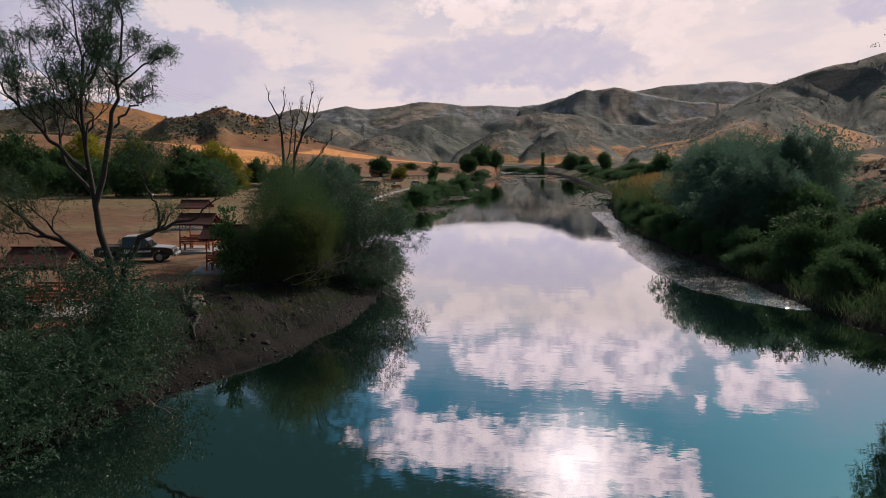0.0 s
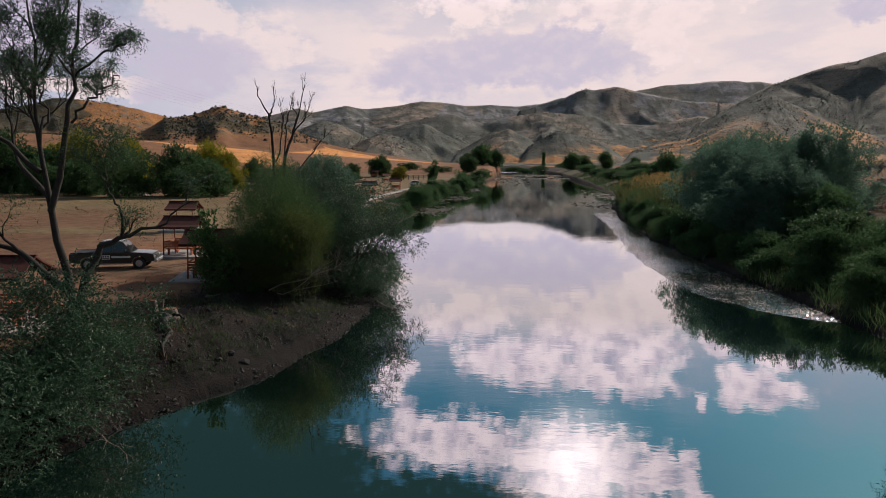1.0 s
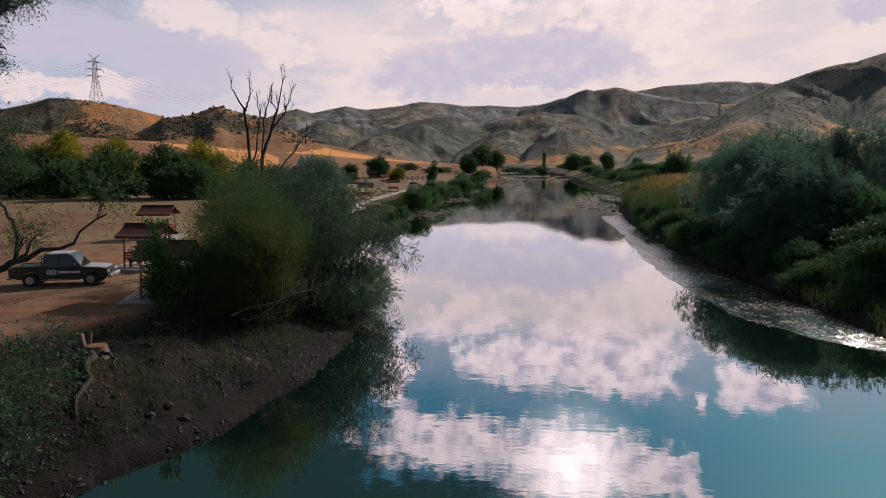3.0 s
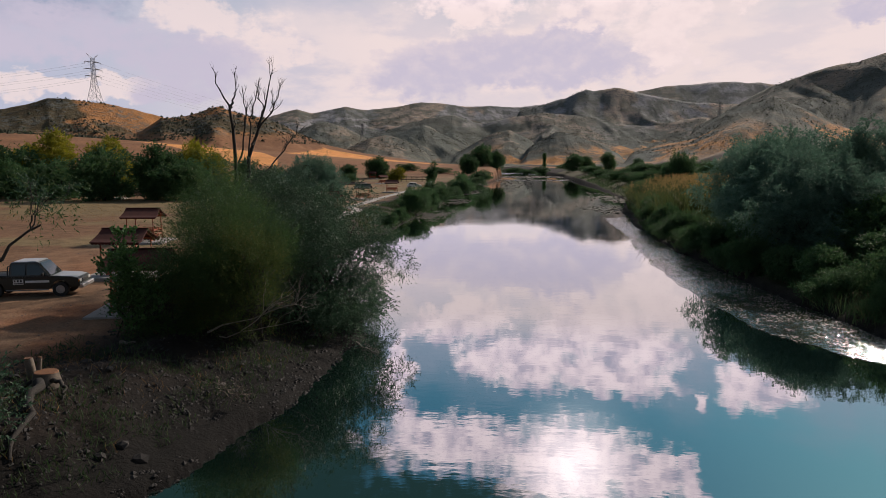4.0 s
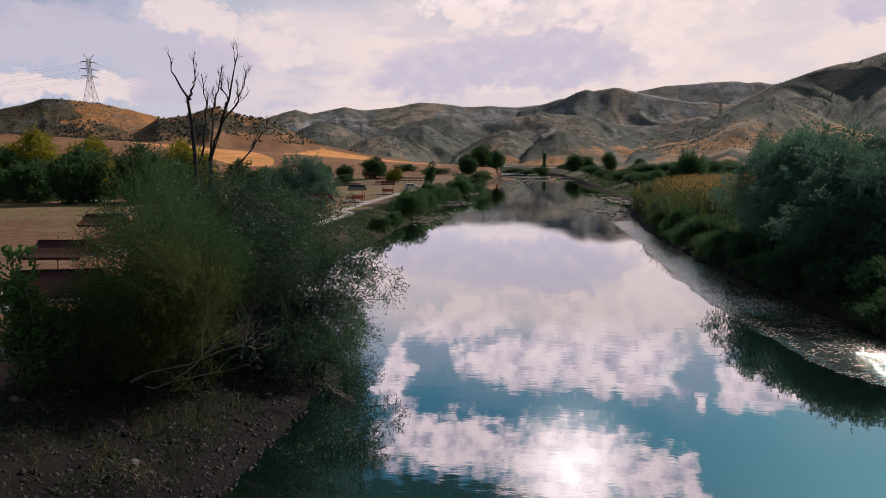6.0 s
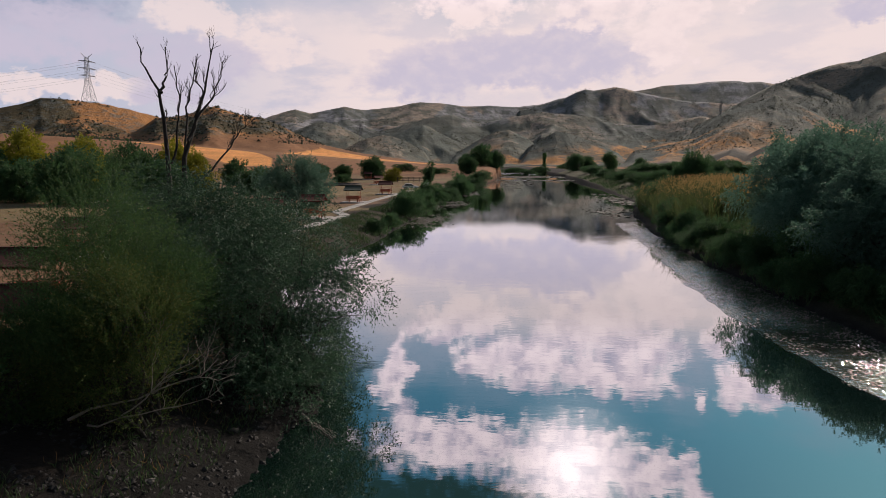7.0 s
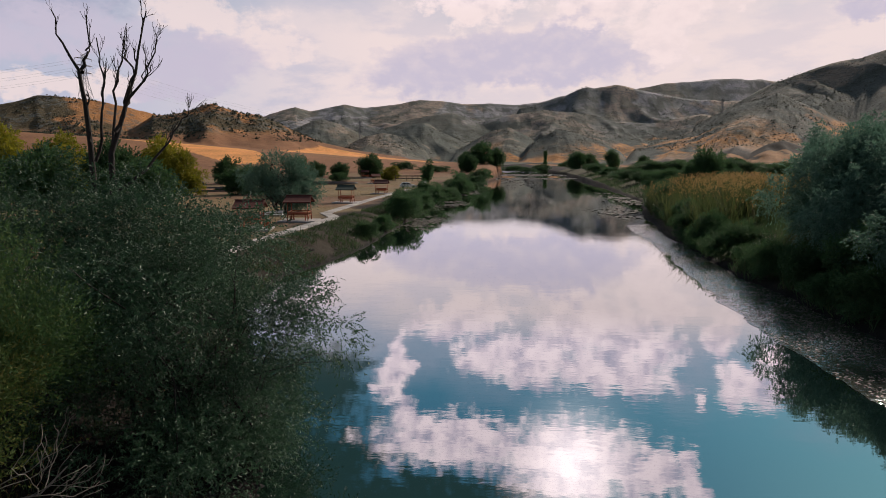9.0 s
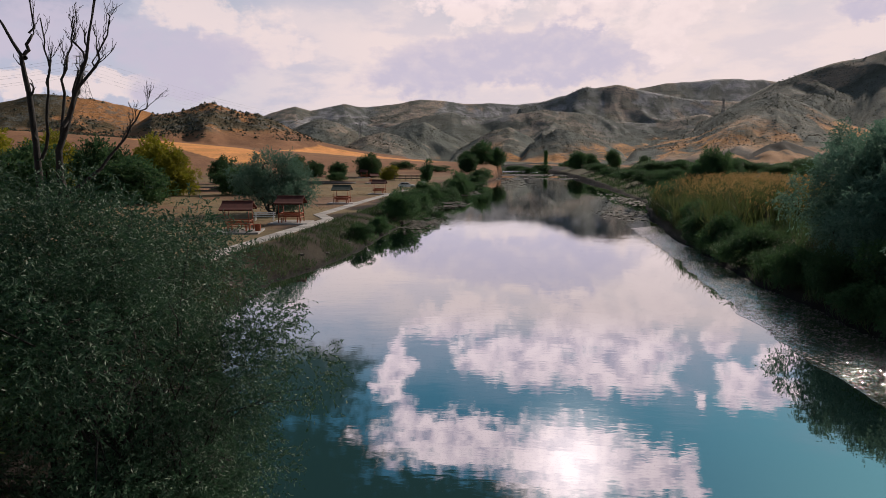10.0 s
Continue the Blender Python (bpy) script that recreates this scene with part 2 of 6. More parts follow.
M_GROUND = ground_surface()
M_WATER = water_surface("river_water", (0.004, 0.012, 0.010), 0.05, 0.10, 0.42)
M_RIFFLE = water_surface("rippled_water", (0.012, 0.030, 0.026), 0.6, 1.0, 0.6)
M_MAT = water_surface("weed_choked_water", (0.075, 0.068, 0.058), 0.08, 0.9, 0.56, 5.0, 0.06)
M_POND = water_surface("pond_water", (0.02, 0.03, 0.02), 0.05, 0.1, 0.4)
M_BARK = rough_surface("bark_dark", (0.012, 0.010, 0.008), (0.034, 0.028, 0.023), 5, 40, 0.9, 0, 0.8, 0.02)
M_DEADWOOD = rough_surface("dead_wood", (0.07, 0.052, 0.038), (0.19, 0.15, 0.115), 6, 50, 0.85, 0, 0.8, 0.01)
M_PALEWOOD = rough_surface("bleached_wood", (0.13, 0.11, 0.09), (0.25, 0.22, 0.19), 6, 50, 0.85, 0, 0.8, 0.01)
M_WILLOW = leaf_surface("willow_leaf", (0.016, 0.046, 0.024), (0.044, 0.098, 0.050), (0.13, 0.18, 0.11), 0.48, 0.34, 0.3)
M_OLIVE = leaf_surface("tamarisk_leaf", (0.022, 0.058, 0.019), (0.060, 0.114, 0.036), (0.14, 0.16, 0.05), 0.6)
M_YELLOWGREEN = leaf_surface("yellowing_tamarisk_leaf", (0.030, 0.058, 0.015), (0.080, 0.118, 0.030), (0.22, 0.15, 0.04), 0.65)
M_GREEN = leaf_surface("green_leaf", (0.024, 0.064, 0.028), (0.062, 0.130, 0.048), (0.13, 0.16, 0.06), 0.55, 0.5)
M_SAPLING = leaf_surface("sapling_leaf", (0.05, 0.13, 0.04), (0.11, 0.22, 0.07), (0.18, 0.28, 0.10), 0.4)
M_YELLOW = leaf_surface("yellow_leaf", (0.11, 0.13, 0.012), (0.30, 0.28, 0.025), (0.42, 0.32, 0.03), 0.55, 0.5)
M_GREYLEAF = leaf_surface("grey_leaf", (0.050, 0.112, 0.078), (0.108, 0.195, 0.136), (0.14, 0.21, 0.16), 0.55, 0.5, 0.3)
M_REED = leaf_surface("reed_blade", (0.044, 0.070, 0.022), (0.100, 0.125, 0.042), (0.19, 0.16, 0.06), 0.55, 0.5)
M_PLUME = leaf_surface("reed_plume", (0.20, 0.12, 0.04), (0.34, 0.22, 0.09), (0.42, 0.30, 0.14), 0.7)
M_DRYGRASS = leaf_surface("dry_grass_blade", (0.14, 0.08, 0.03), (0.28, 0.17, 0.07), (0.34, 0.24, 0.12), 0.7)
M_GRASS = leaf_surface("grass_blade", (0.028, 0.058, 0.022), (0.058, 0.100, 0.040), (0.13, 0.12, 0.05), 0.65, 0.5)
M_SCRUB = leaf_surface("hill_scrub", (0.020, 0.024, 0.014), (0.05, 0.052, 0.03), (0.08, 0.07, 0.035), 0.8, 0.05)
M_LILY = leaf_surface("floating_leaf", (0.05, 0.05, 0.035), (0.11, 0.10, 0.08), (0.22, 0.18, 0.15), 0.65, 0.05, 0.25)
M_RED = rough_surface("red_stained_wood", (0.22, 0.042, 0.016), (0.40, 0.095, 0.032), 5, 60, 0.6)
M_ROOF = rough_surface("dark_red_roofing", (0.050, 0.011, 0.008), (0.090, 0.020, 0.013), 3, 40, 0.95)
M_ROOFGREEN = rough_surface("dark_green_roofing", (0.012, 0.024, 0.016), (0.03, 0.045, 0.03), 3, 40, 0.7)
M_CONCRETE = rough_surface("concrete", (0.27, 0.25, 0.235), (0.40, 0.375, 0.35), 1.2, 30, 0.9)
M_STONE = rough_surface("river_stone", (0.045, 0.037, 0.032), (0.16, 0.135, 0.12), 3, 25, 0.9)
# wet copy of the river stone, its colour lowered further for bank shade
M_COBBLE = rough_surface("wet_shaded_river_cobble", (0.007, 0.006, 0.0055), (0.032, 0.027, 0.024), 3, 25, 0.85)
M_CUT = rough_surface("cut_wood", (0.10, 0.042, 0.016), (0.18, 0.075, 0.030), 8, 60, 0.8)
M_STEEL = rough_surface("galvanised_steel", (0.16, 0.16, 0.17), (0.28, 0.28, 0.29), 1, 10, 0.5, 0.6)
M_PLANK = rough_surface("weathered_plank", (0.05, 0.035, 0.028), (0.12, 0.085, 0.065), 4, 40, 0.85)
M_CARGREEN = rough_surface("dark_green_paint", (0.006, 0.012, 0.011), (0.010, 0.018, 0.016), 1, 200, 0.28, 0.0, 0.02, 0.001, 0.0)
M_CARGREY = rough_surface("silver_grey_paint", (0.33, 0.34, 0.35), (0.40, 0.41, 0.42), 1, 200, 0.3, 0.2, 0.02, 0.001, 0.0)
M_WHITE = rough_surface("white_paint", (0.60, 0.60, 0.58), (0.76, 0.76, 0.74), 2, 80, 0.5, 0, 0.05, 0.001, 0.05)
M_TYRE = rough_surface("tyre_rubber", (0.012, 0.012, 0.012), (0.025, 0.024, 0.023), 10, 80, 0.85)
M_RIM = rough_surface("steel_rim", (0.30, 0.30, 0.30), (0.45, 0.45, 0.45), 5, 60, 0.4, 0.7)
M_BLACK = rough_surface("black_plastic", (0.010, 0.010, 0.010), (0.022, 0.022, 0.022), 5, 60, 0.6)
M_LAMP = rough_surface("lamp_glass", (0.5, 0.5, 0.48), (0.62, 0.62, 0.60), 5, 60, 0.15, 0, 0.02, 0.001, 0)
M_INDICATOR = rough_surface("orange_lens", (0.5, 0.14, 0.02), (0.6, 0.2, 0.03), 5, 60, 0.2, 0, 0.02, 0.001, 0)
M_GLASS = shader("dark_window_glass", lambda nt: add(nt, "ShaderNodeBsdfPrincipled", {
    "Base Color": (0.02, 0.025, 0.025, 1), "Roughness": 0.06, "Specular IOR Level": 0.6}).outputs[0])
M_TEAL = rough_surface("teal_paint", (0.03, 0.14, 0.12), (0.05, 0.2, 0.17), 4, 60, 0.6)

# ---- shapes: small tools ----
def hashed(ix, iy, iz, seed):
    h = (ix * 374761393 + iy * 668265263 + iz * 2147483647 + seed * 1274126177) & 0xFFFFFFFF
    h = ((h ^ (h >> 13)) * 1274126177) & 0xFFFFFFFF
    return ((h ^ (h >> 16)) & 0xFFFFFF) / 16777215.0


def soft_noise(x, y, z=None, seed=0):
    """Smooth value noise, 0 to 1, over arrays."""
    x, y = np.asarray(x, float), np.asarray(y, float)
    z = np.zeros_like(x) if z is None else np.asarray(z, float)
    ix, iy, iz = (np.floor(v).astype(np.int64) for v in (x, y, z))
    fx, fy, fz = x - ix, y - iy, z - iz
    fx, fy, fz = (f * f * (3 - 2 * f) for f in (fx, fy, fz))
    out = 0.0
    for dx in (0, 1):
        for dy in (0, 1):
            for dz in (0, 1):
                w = (fx if dx else 1 - fx) * (fy if dy else 1 - fy) * (fz if dz else 1 - fz)
                out = out + w * hashed(ix + dx, iy + dy, iz + dz, seed)
    return out


def fractal(x, y, octaves=4, seed=0, z=None):
    total, amp, norm = 0.0, 1.0, 0.0
    for k in range(octaves):
        f = 2.03 ** k
        total = total + amp * soft_noise(x * f, y * f, None if z is None else z * f, seed + k)
        norm, amp = norm + amp, amp * 0.5
    return total / norm


def ridged(x, y, octaves=5, seed=0):
    total, amp, norm = 0.0, 1.0, 0.0
    for k in range(octaves):
        f = 2.07 ** k
        total = total + amp * (1 - np.abs(2 * soft_noise(x * f, y * f, None, seed + k) - 1))
        norm, amp = norm + amp, amp * 0.5
    return total / norm


def ease(v):
    v = np.clip(v, 0, 1)
    return v * v * (3 - 2 * v)


def sheet(name, verts, faces, material=None, smooth=False):
    """A mesh from arrays of corners and equal-sided faces."""
    verts, faces = np.asarray(verts, np.float32), np.asarray(faces, np.int32)
    me = bpy.data.meshes.new(name)
    n, k = faces.shape
    me.vertices.add(len(verts))
    me.vertices.foreach_set("co", verts.ravel())
    me.loops.add(n * k)
    me.loops.foreach_set("vertex_index", faces.ravel())
    me.polygons.add(n)
    me.polygons.foreach_set("loop_start", np.arange(0, n * k, k, dtype=np.int32))
    me.polygons.foreach_set("use_smooth", np.full(n, smooth))
    me.update(calc_edges=True)
    if material:
        me.materials.append(material)
    return me


def piece(name, me, parent=None, label="", at=None):
    ob = new(name, me)
    if parent:
        ob.parent = parent
    if at is not None:
        ob.matrix_basis = at
    return tagged(ob, label)


def part(name, bm, material, parent, label="", smooth=False):
    me = bpy.data.meshes.new(name)
    bm.to_mesh(me)
    bm.free()
    if smooth:
        me.polygons.foreach_set("use_smooth", np.full(len(me.polygons), True))
    me.materials.append(material)
    return piece(name, me, parent, label)


def thing(name, at, label, category, group="", kind=""):
    ob = new(name)
    ob.matrix_basis = at
    return tagged(ob, label, category, group, kind)


def box(sx, sy, sz, at=(0, 0, 0), bevel=0.0, turn=None):
    """A bevelled block, centred on at."""
    bm = bmesh.new()
    bmesh.ops.create_cube(bm, size=1.0)
    bmesh.ops.scale(bm, vec=(sx, sy, sz), verts=bm.verts)
    if bevel:
        bmesh.ops.bevel(bm, geom=bm.edges[:], offset=bevel, segments=1, affect="EDGES")
    if turn is not None:
        bmesh.ops.transform(bm, matrix=turn, verts=bm.verts)
    bmesh.ops.translate(bm, vec=at, verts=bm.verts)
    return bm


def joined(*parts):
    out = bmesh.new()
    for bm in parts:
        me = bpy.data.meshes.new("tmp")
        bm.to_mesh(me)
        bm.free()
        out.from_mesh(me)
        bpy.data.meshes.remove(me)
    return out


def rod(p, q, r, r2=None, sides=8):
    p, q = Vector(p), Vector(q)
    bm = bmesh.new()
    bmesh.ops.create_cone(bm, cap_ends=True, segments=sides, radius1=r, radius2=r if r2 is None else r2, depth=(q - p).length)
    m = (q - p).to_track_quat("Z", "Y").to_matrix().to_4x4()
    m.translation = (p + q) / 2
    bmesh.ops.transform(bm, matrix=m, verts=bm.verts)
    return bm


def slab_from(outline, z0, z1, bevel=0.0):
    bm = bmesh.new()
    face = bm.faces.new([bm.verts.new((x, y, z0)) for x, y in outline])
    up = bmesh.ops.extrude_face_region(bm, geom=[face])
    bmesh.ops.translate(bm, vec=(0, 0, z1 - z0), verts=[v for v in up["geom"] if isinstance(v, bmesh.types.BMVert)])
    bmesh.ops.recalc_face_normals(bm, faces=bm.faces)
    if bevel:
        bmesh.ops.bevel(bm, geom=bm.edges[:], offset=bevel, segments=1, affect="EDGES")
    return bm


# ---- the lie of the land ----
LEFT = ((-400, -16), (0, -14), (10, -12.6), (17, -11.4), (21.5, -10.2), (25.4, -8.1), (28, -7.0), (33.4, -6.2), (39.5, -5.7), (44, -6.4),
        (50, -9.5), (60, -13.5), (70, -14.4), (76, -12.9), (86, -11.6), (102, -11.5), (130, -10.2), (199, -9.2), (327, 1), (460, 6), (700, 0), (900, -60))
RIGHT = ((-400, 17), (20, 19), (32, 18.6), (39.4, 17.6), (60, 16.9), (71, 16.8), (94, 17.9), (121, 21.5), (135, 24), (155, 29), (250, 36), (450, 45),
         (700, 48), (900, 10))


def shore_left(y):
    return np.interp(y, *np.transpose(LEFT)) + 0.7 * (fractal(np.asarray(y) * 0.35, np.zeros_like(y), 3, 5) - 0.5)


def shore_right(y):
    return np.interp(y, *np.transpose(RIGHT)) + 1.2 * (fractal(np.asarray(y) * 0.2, np.zeros_like(y), 3, 9) - 0.5)


RIDGES = []


def ridge(dist, front, back, crest, seed, rough=1.0, wander=0.04):
    """A line of hills: crest gives azimuth and height over the eye in degrees, seen from the river at about dist metres."""
    az, up = np.transpose(np.array(crest, float))
    RIDGES.append((dist, front, back, az, 7.8 + dist * np.tan(np.radians(up)), seed, rough, wander))


# low hills behind the fields
ridge(770, 250, 260, [(-64, 1.0), (-52, 2.6), (-43, 3.3), (-37.7, 3.86), (-36.3, 4.25), (-34.9, 4.80), (-34, 4.84), (-32.7, 4.69), (-30.4, 4.45), (-28.1, 3.98), (-26, 3.5),
                      (-22, 2.6), (-17, 1.2)], 3)
ridge(690, 210, 220, [(-30, 1.9), (-28.5, 2.8), (-27.3, 3.72), (-26.1, 3.77), (-25.2, 3.93), (-24.3, 4.26), (-23.5, 4.64), (-22.8, 4.75), (-22.2, 4.54), (-21.3, 4.25), (-20.4, 3.99),
                      (-19.3, 3.88), (-17.7, 3.17), (-15.9, 2.35), (-14.1, 1.61), (-11, 0.9), (-6, 0.2)], 7)
# small cones before the range
ridge(1350, 330, 280, [(-21, 1.2), (-17.8, 2.33), (-15, 3.48), (-14.2, 3.58), (-13.1, 3.22), (-11.2, 2.38), (-8.8, 1.34), (-6, 0.4)], 11)
ridge(1150, 230, 220, [(-14.4, 0.3), (-13.1, 1.04), (-10.7, 2.24), (-9.3, 2.53), (-8.3, 2.34), (-7.3, 1.92), (-5.4, 0.86), (-4.4, 0.2)], 13)
ridge(1850, 400, 300, [(-12, 0.9), (-10.2, 1.67), (-8.8, 2.39), (-6.6, 3.25), (-5.9, 3.45), (-4.9, 2.97), (-3.4, 2.16), (-1.5, 1.34), (0, 0.5)], 17)
ridge(1700, 370, 300, [(-4.4, 0.4), (-2.5, 1.34), (-0.1, 2.63), (1.4, 2.96), (3.1, 2.14), (4.3, 1.18), (5.6, 0.4)], 19)
ridge(1450, 320, 260, [(1.6, 0.4), (2.9, 1.33), (4.3, 2.14), (5.4, 2.74), (6.2, 2.74), (8.5, 1.87), (10.4, 1.02), (12, 0.3)], 23)
# the middle range and the high one behind it
ridge(2350, 720, 400, [(-13, 2.2), (-10.5, 2.6), (-8.3, 3.11), (-5.4, 4.06), (-3.4, 4.30), (-1, 3.58), (1.4, 4.05), (4.2, 4.49), (7.1, 4.22), (9.8, 3.48), (13, 3.2), (17, 3.9), (20, 3.2)], 29, 1.2)
ridge(2750, 850, 500, [(0.8, 3.9), (2.3, 4.5), (4.7, 5.13), (6.1, 5.48), (7.0, 5.98), (7.8, 6.18), (8.4, 5.98), (10, 6.17), (11.1, 5.96), (13, 5.5), (16, 4.9), (20, 4.6), (25, 4.0)], 31, 1.1)
ridge(3250, 1000, 500, [(-40, 2.6), (-26, 3.0), (-20, 3.4), (-17.7, 4.18), (-16.6, 4.43), (-15.4, 4.13), (-14.5, 4.33), (-12.6, 4.77), (-10.7, 4.46), (-7.8, 4.86), (-6.1, 5.19), (-4.4, 5.10), (-2.5, 4.82),
                       (-0.3, 4.90), (2.3, 4.70), (6, 5.1), (11.1, 5.80), (14, 6.23), (15.9, 6.24), (19.6, 6.42), (21.8, 6.14), (26, 5.6), (36, 5)], 37, 0.8)
# the flank over the right bank
ridge(1900, 760, 400, [(15, 2.2), (18.5, 4.2), (21.8, 6.14), (23.3, 6.60), (24.6, 6.96), (26, 7.26), (27.4, 7.55), (29, 7.95), (33, 8.5), (40, 8.2), (52, 6)], 41, 1.2)
ridge(1350, 470, 300, [(10.4, 0.69), (14.4, 1.82), (16.5, 2.47), (18.5, 3.97), (20.9, 4.75), (22.1, 5.12), (23.2, 4.57), (25.2, 3.54), (27, 2.66), (29.1, 2.0), (33, 2.6), (44, 3)], 43, 1.2)
ridge(930, 150, 120, [(19, 0.2), (20.3, 0.65), (21.5, 1.38), (22.6, 1.71), (23.8, 1.18), (25, 0.62), (27, 0.9), (32, 1.6), (46, 2)], 47)
# beyond the view
ridge(1900, 700, 500, [(42, 3), (60, 5), (110, 4), (150, 5), (180, 4.5)], 53)
ridge(1900, 700, 500, [(-180, 4.5), (-140, 4), (-100, 5), (-60, 3), (-48, 2)], 59)


def high_ground(x, y):
    """Height of the hills: worn slopes with spurs and gullies that run down from each crest."""
    total = np.zeros_like(x)
    dy = y - 15.0
    az, r = np.degrees(np.arctan2(x, dy)), np.hypot(x, dy)
    for dist, front, back, turns, tops, seed, rough, wander in RIDGES:
        pick = (az > turns[0]) & (az < turns[-1]) & (r > dist * (1 - wander) - front * 1.25) & (r < dist * (1 + wander) + back)
        if not pick.any():
            continue
        a, q = az[pick], r[pick]
        along = np.radians(a) * dist
        top = np.interp(a, turns, tops) * (1 + 0.03 * (fractal(along / (0.10 * front), np.zeros_like(a), 4, seed) - 0.5)) * ease((a - turns[0]) / 1.5) * ease((turns[-1] - a) / 1.5)
        far = dist * (1 + wander * (2 * fractal(along / (0.9 * front), np.zeros_like(a), 2, seed + 1) - 1))
        s = (far - q) / front
        warp = fractal(along / (0.5 * front), q / (0.5 * front), 3, seed + 2) - 0.5
        spur = ridged(along / (0.42 * front) + 1.1 * warp, q / (1.6 * front), 4, seed + 3)
        cut = ridged(along / (0.16 * front) + 1.6 * warp, q / (0.6 * front), 3, seed + 4)
        down = np.clip(s, 0, 2) * (1 - 0.64 * rough * (spur - 0.58) - 0.22 * rough * (cut - 0.6))
        slope = np.clip(1 - down, 0, 1) ** 1.38
        slope = slope - 0.10 * rough * np.clip(0.62 - cut, 0, 1) * ease(np.clip(s, 0, 1) / 0.12) * slope
        h = top * np.where(s > 0, slope, np.clip(1 + s * front / back, 0, 1) ** 1.4)
        total[pick] = np.maximum(total[pick], h)
    return total


def land(x, y):
    """Height of the ground."""
    x, y = np.asarray(x, float), np.asarray(y, float)
    sl, sr = shore_left(y), shore_right(y)
    dl, dr = sl - x, x - sr
    lump = fractal(x * 0.5, y * 0.5, 4, 2) - 0.5
    tiny = fractal(x * 2.3, y * 2.3, 3, 12) - 0.5
    # left bank: a wide worn slope at the point, steeper further up
    wide = np.interp(y, (0, 20, 30, 45, 60, 80), (5, 4.5, 5.5, 6.5, 5.5, 5.0))
    top = np.interp(y, (0, 30, 45, 60, 90, 400), (1.5, 1.4, 1.27, 1.4, 1.58, 1.65))
    left = 0.22 * ease(dl / 0.6) + (top - 0.22) * ease(dl / wide) + (0.5 * lump + 0.16 * tiny) * ease(dl / 2.0) * np.where(y > 58, np.interp(dl, (3.2, 5.0), (1, 0.06)), np.interp(dl, (6, 14), (1, 0.25)))
    rise = ease((y - 200) / 250) * np.interp(y, (850, 1100), (1, 0.4))
    left = left + rise * (6 + 0.06 * np.clip(-x - 40, 0, 500)) + ease((-x - 60) / 300) * 4
    # right bank: grass slope, then an embankment with a road on it
    right = 0.25 * ease(dr / 0.6) + 1.9 * ease(dr / 9.0) + 0.7 * lump * ease(dr / 3) + 0.15 * tiny
    right = right + 7.0 * ease((dr - 16) / 26) * np.interp(y, (-60, 20, 100, 150), (1, 1, 1, 0.0)) + 1.2 * ease((y - 150) / 200)
    right = right + 0.9 * (fractal(x * 0.25, y * 0.25, 4, 77) - 0.5) * ease((dr - 14) / 6) * np.interp(y, (100, 170), (1, 0.2))
    bed = -0.35 - 1.8 * ease(np.minimum(-dl, -dr) / 4.0)
    ground = np.where(dl > 0, left, np.where(dr > 0, right, bed))
    end = ease((y - 800) / 90)
    ground = ground * (1 - end) + (4.0 + 3 * ease((y - 900) / 300)) * end
    ground = ground + ease((np.hypot(x, y) - 700) / 400) * 9 * (fractal(x / 60, y / 60, 4, 61) - 0.5)
    dry = np.maximum(ease(np.maximum(dl, dr) / 60.0), end) * ease((np.hypot(x, y) - 380) / 120)
    lift = high_ground(x, y) - ground
    return ground + 0.5 * (lift + np.sqrt(lift ** 2 + 4.0)) * dry


def land_at(x, y):
    return float(land(np.array([x]), np.array([y]))[0])


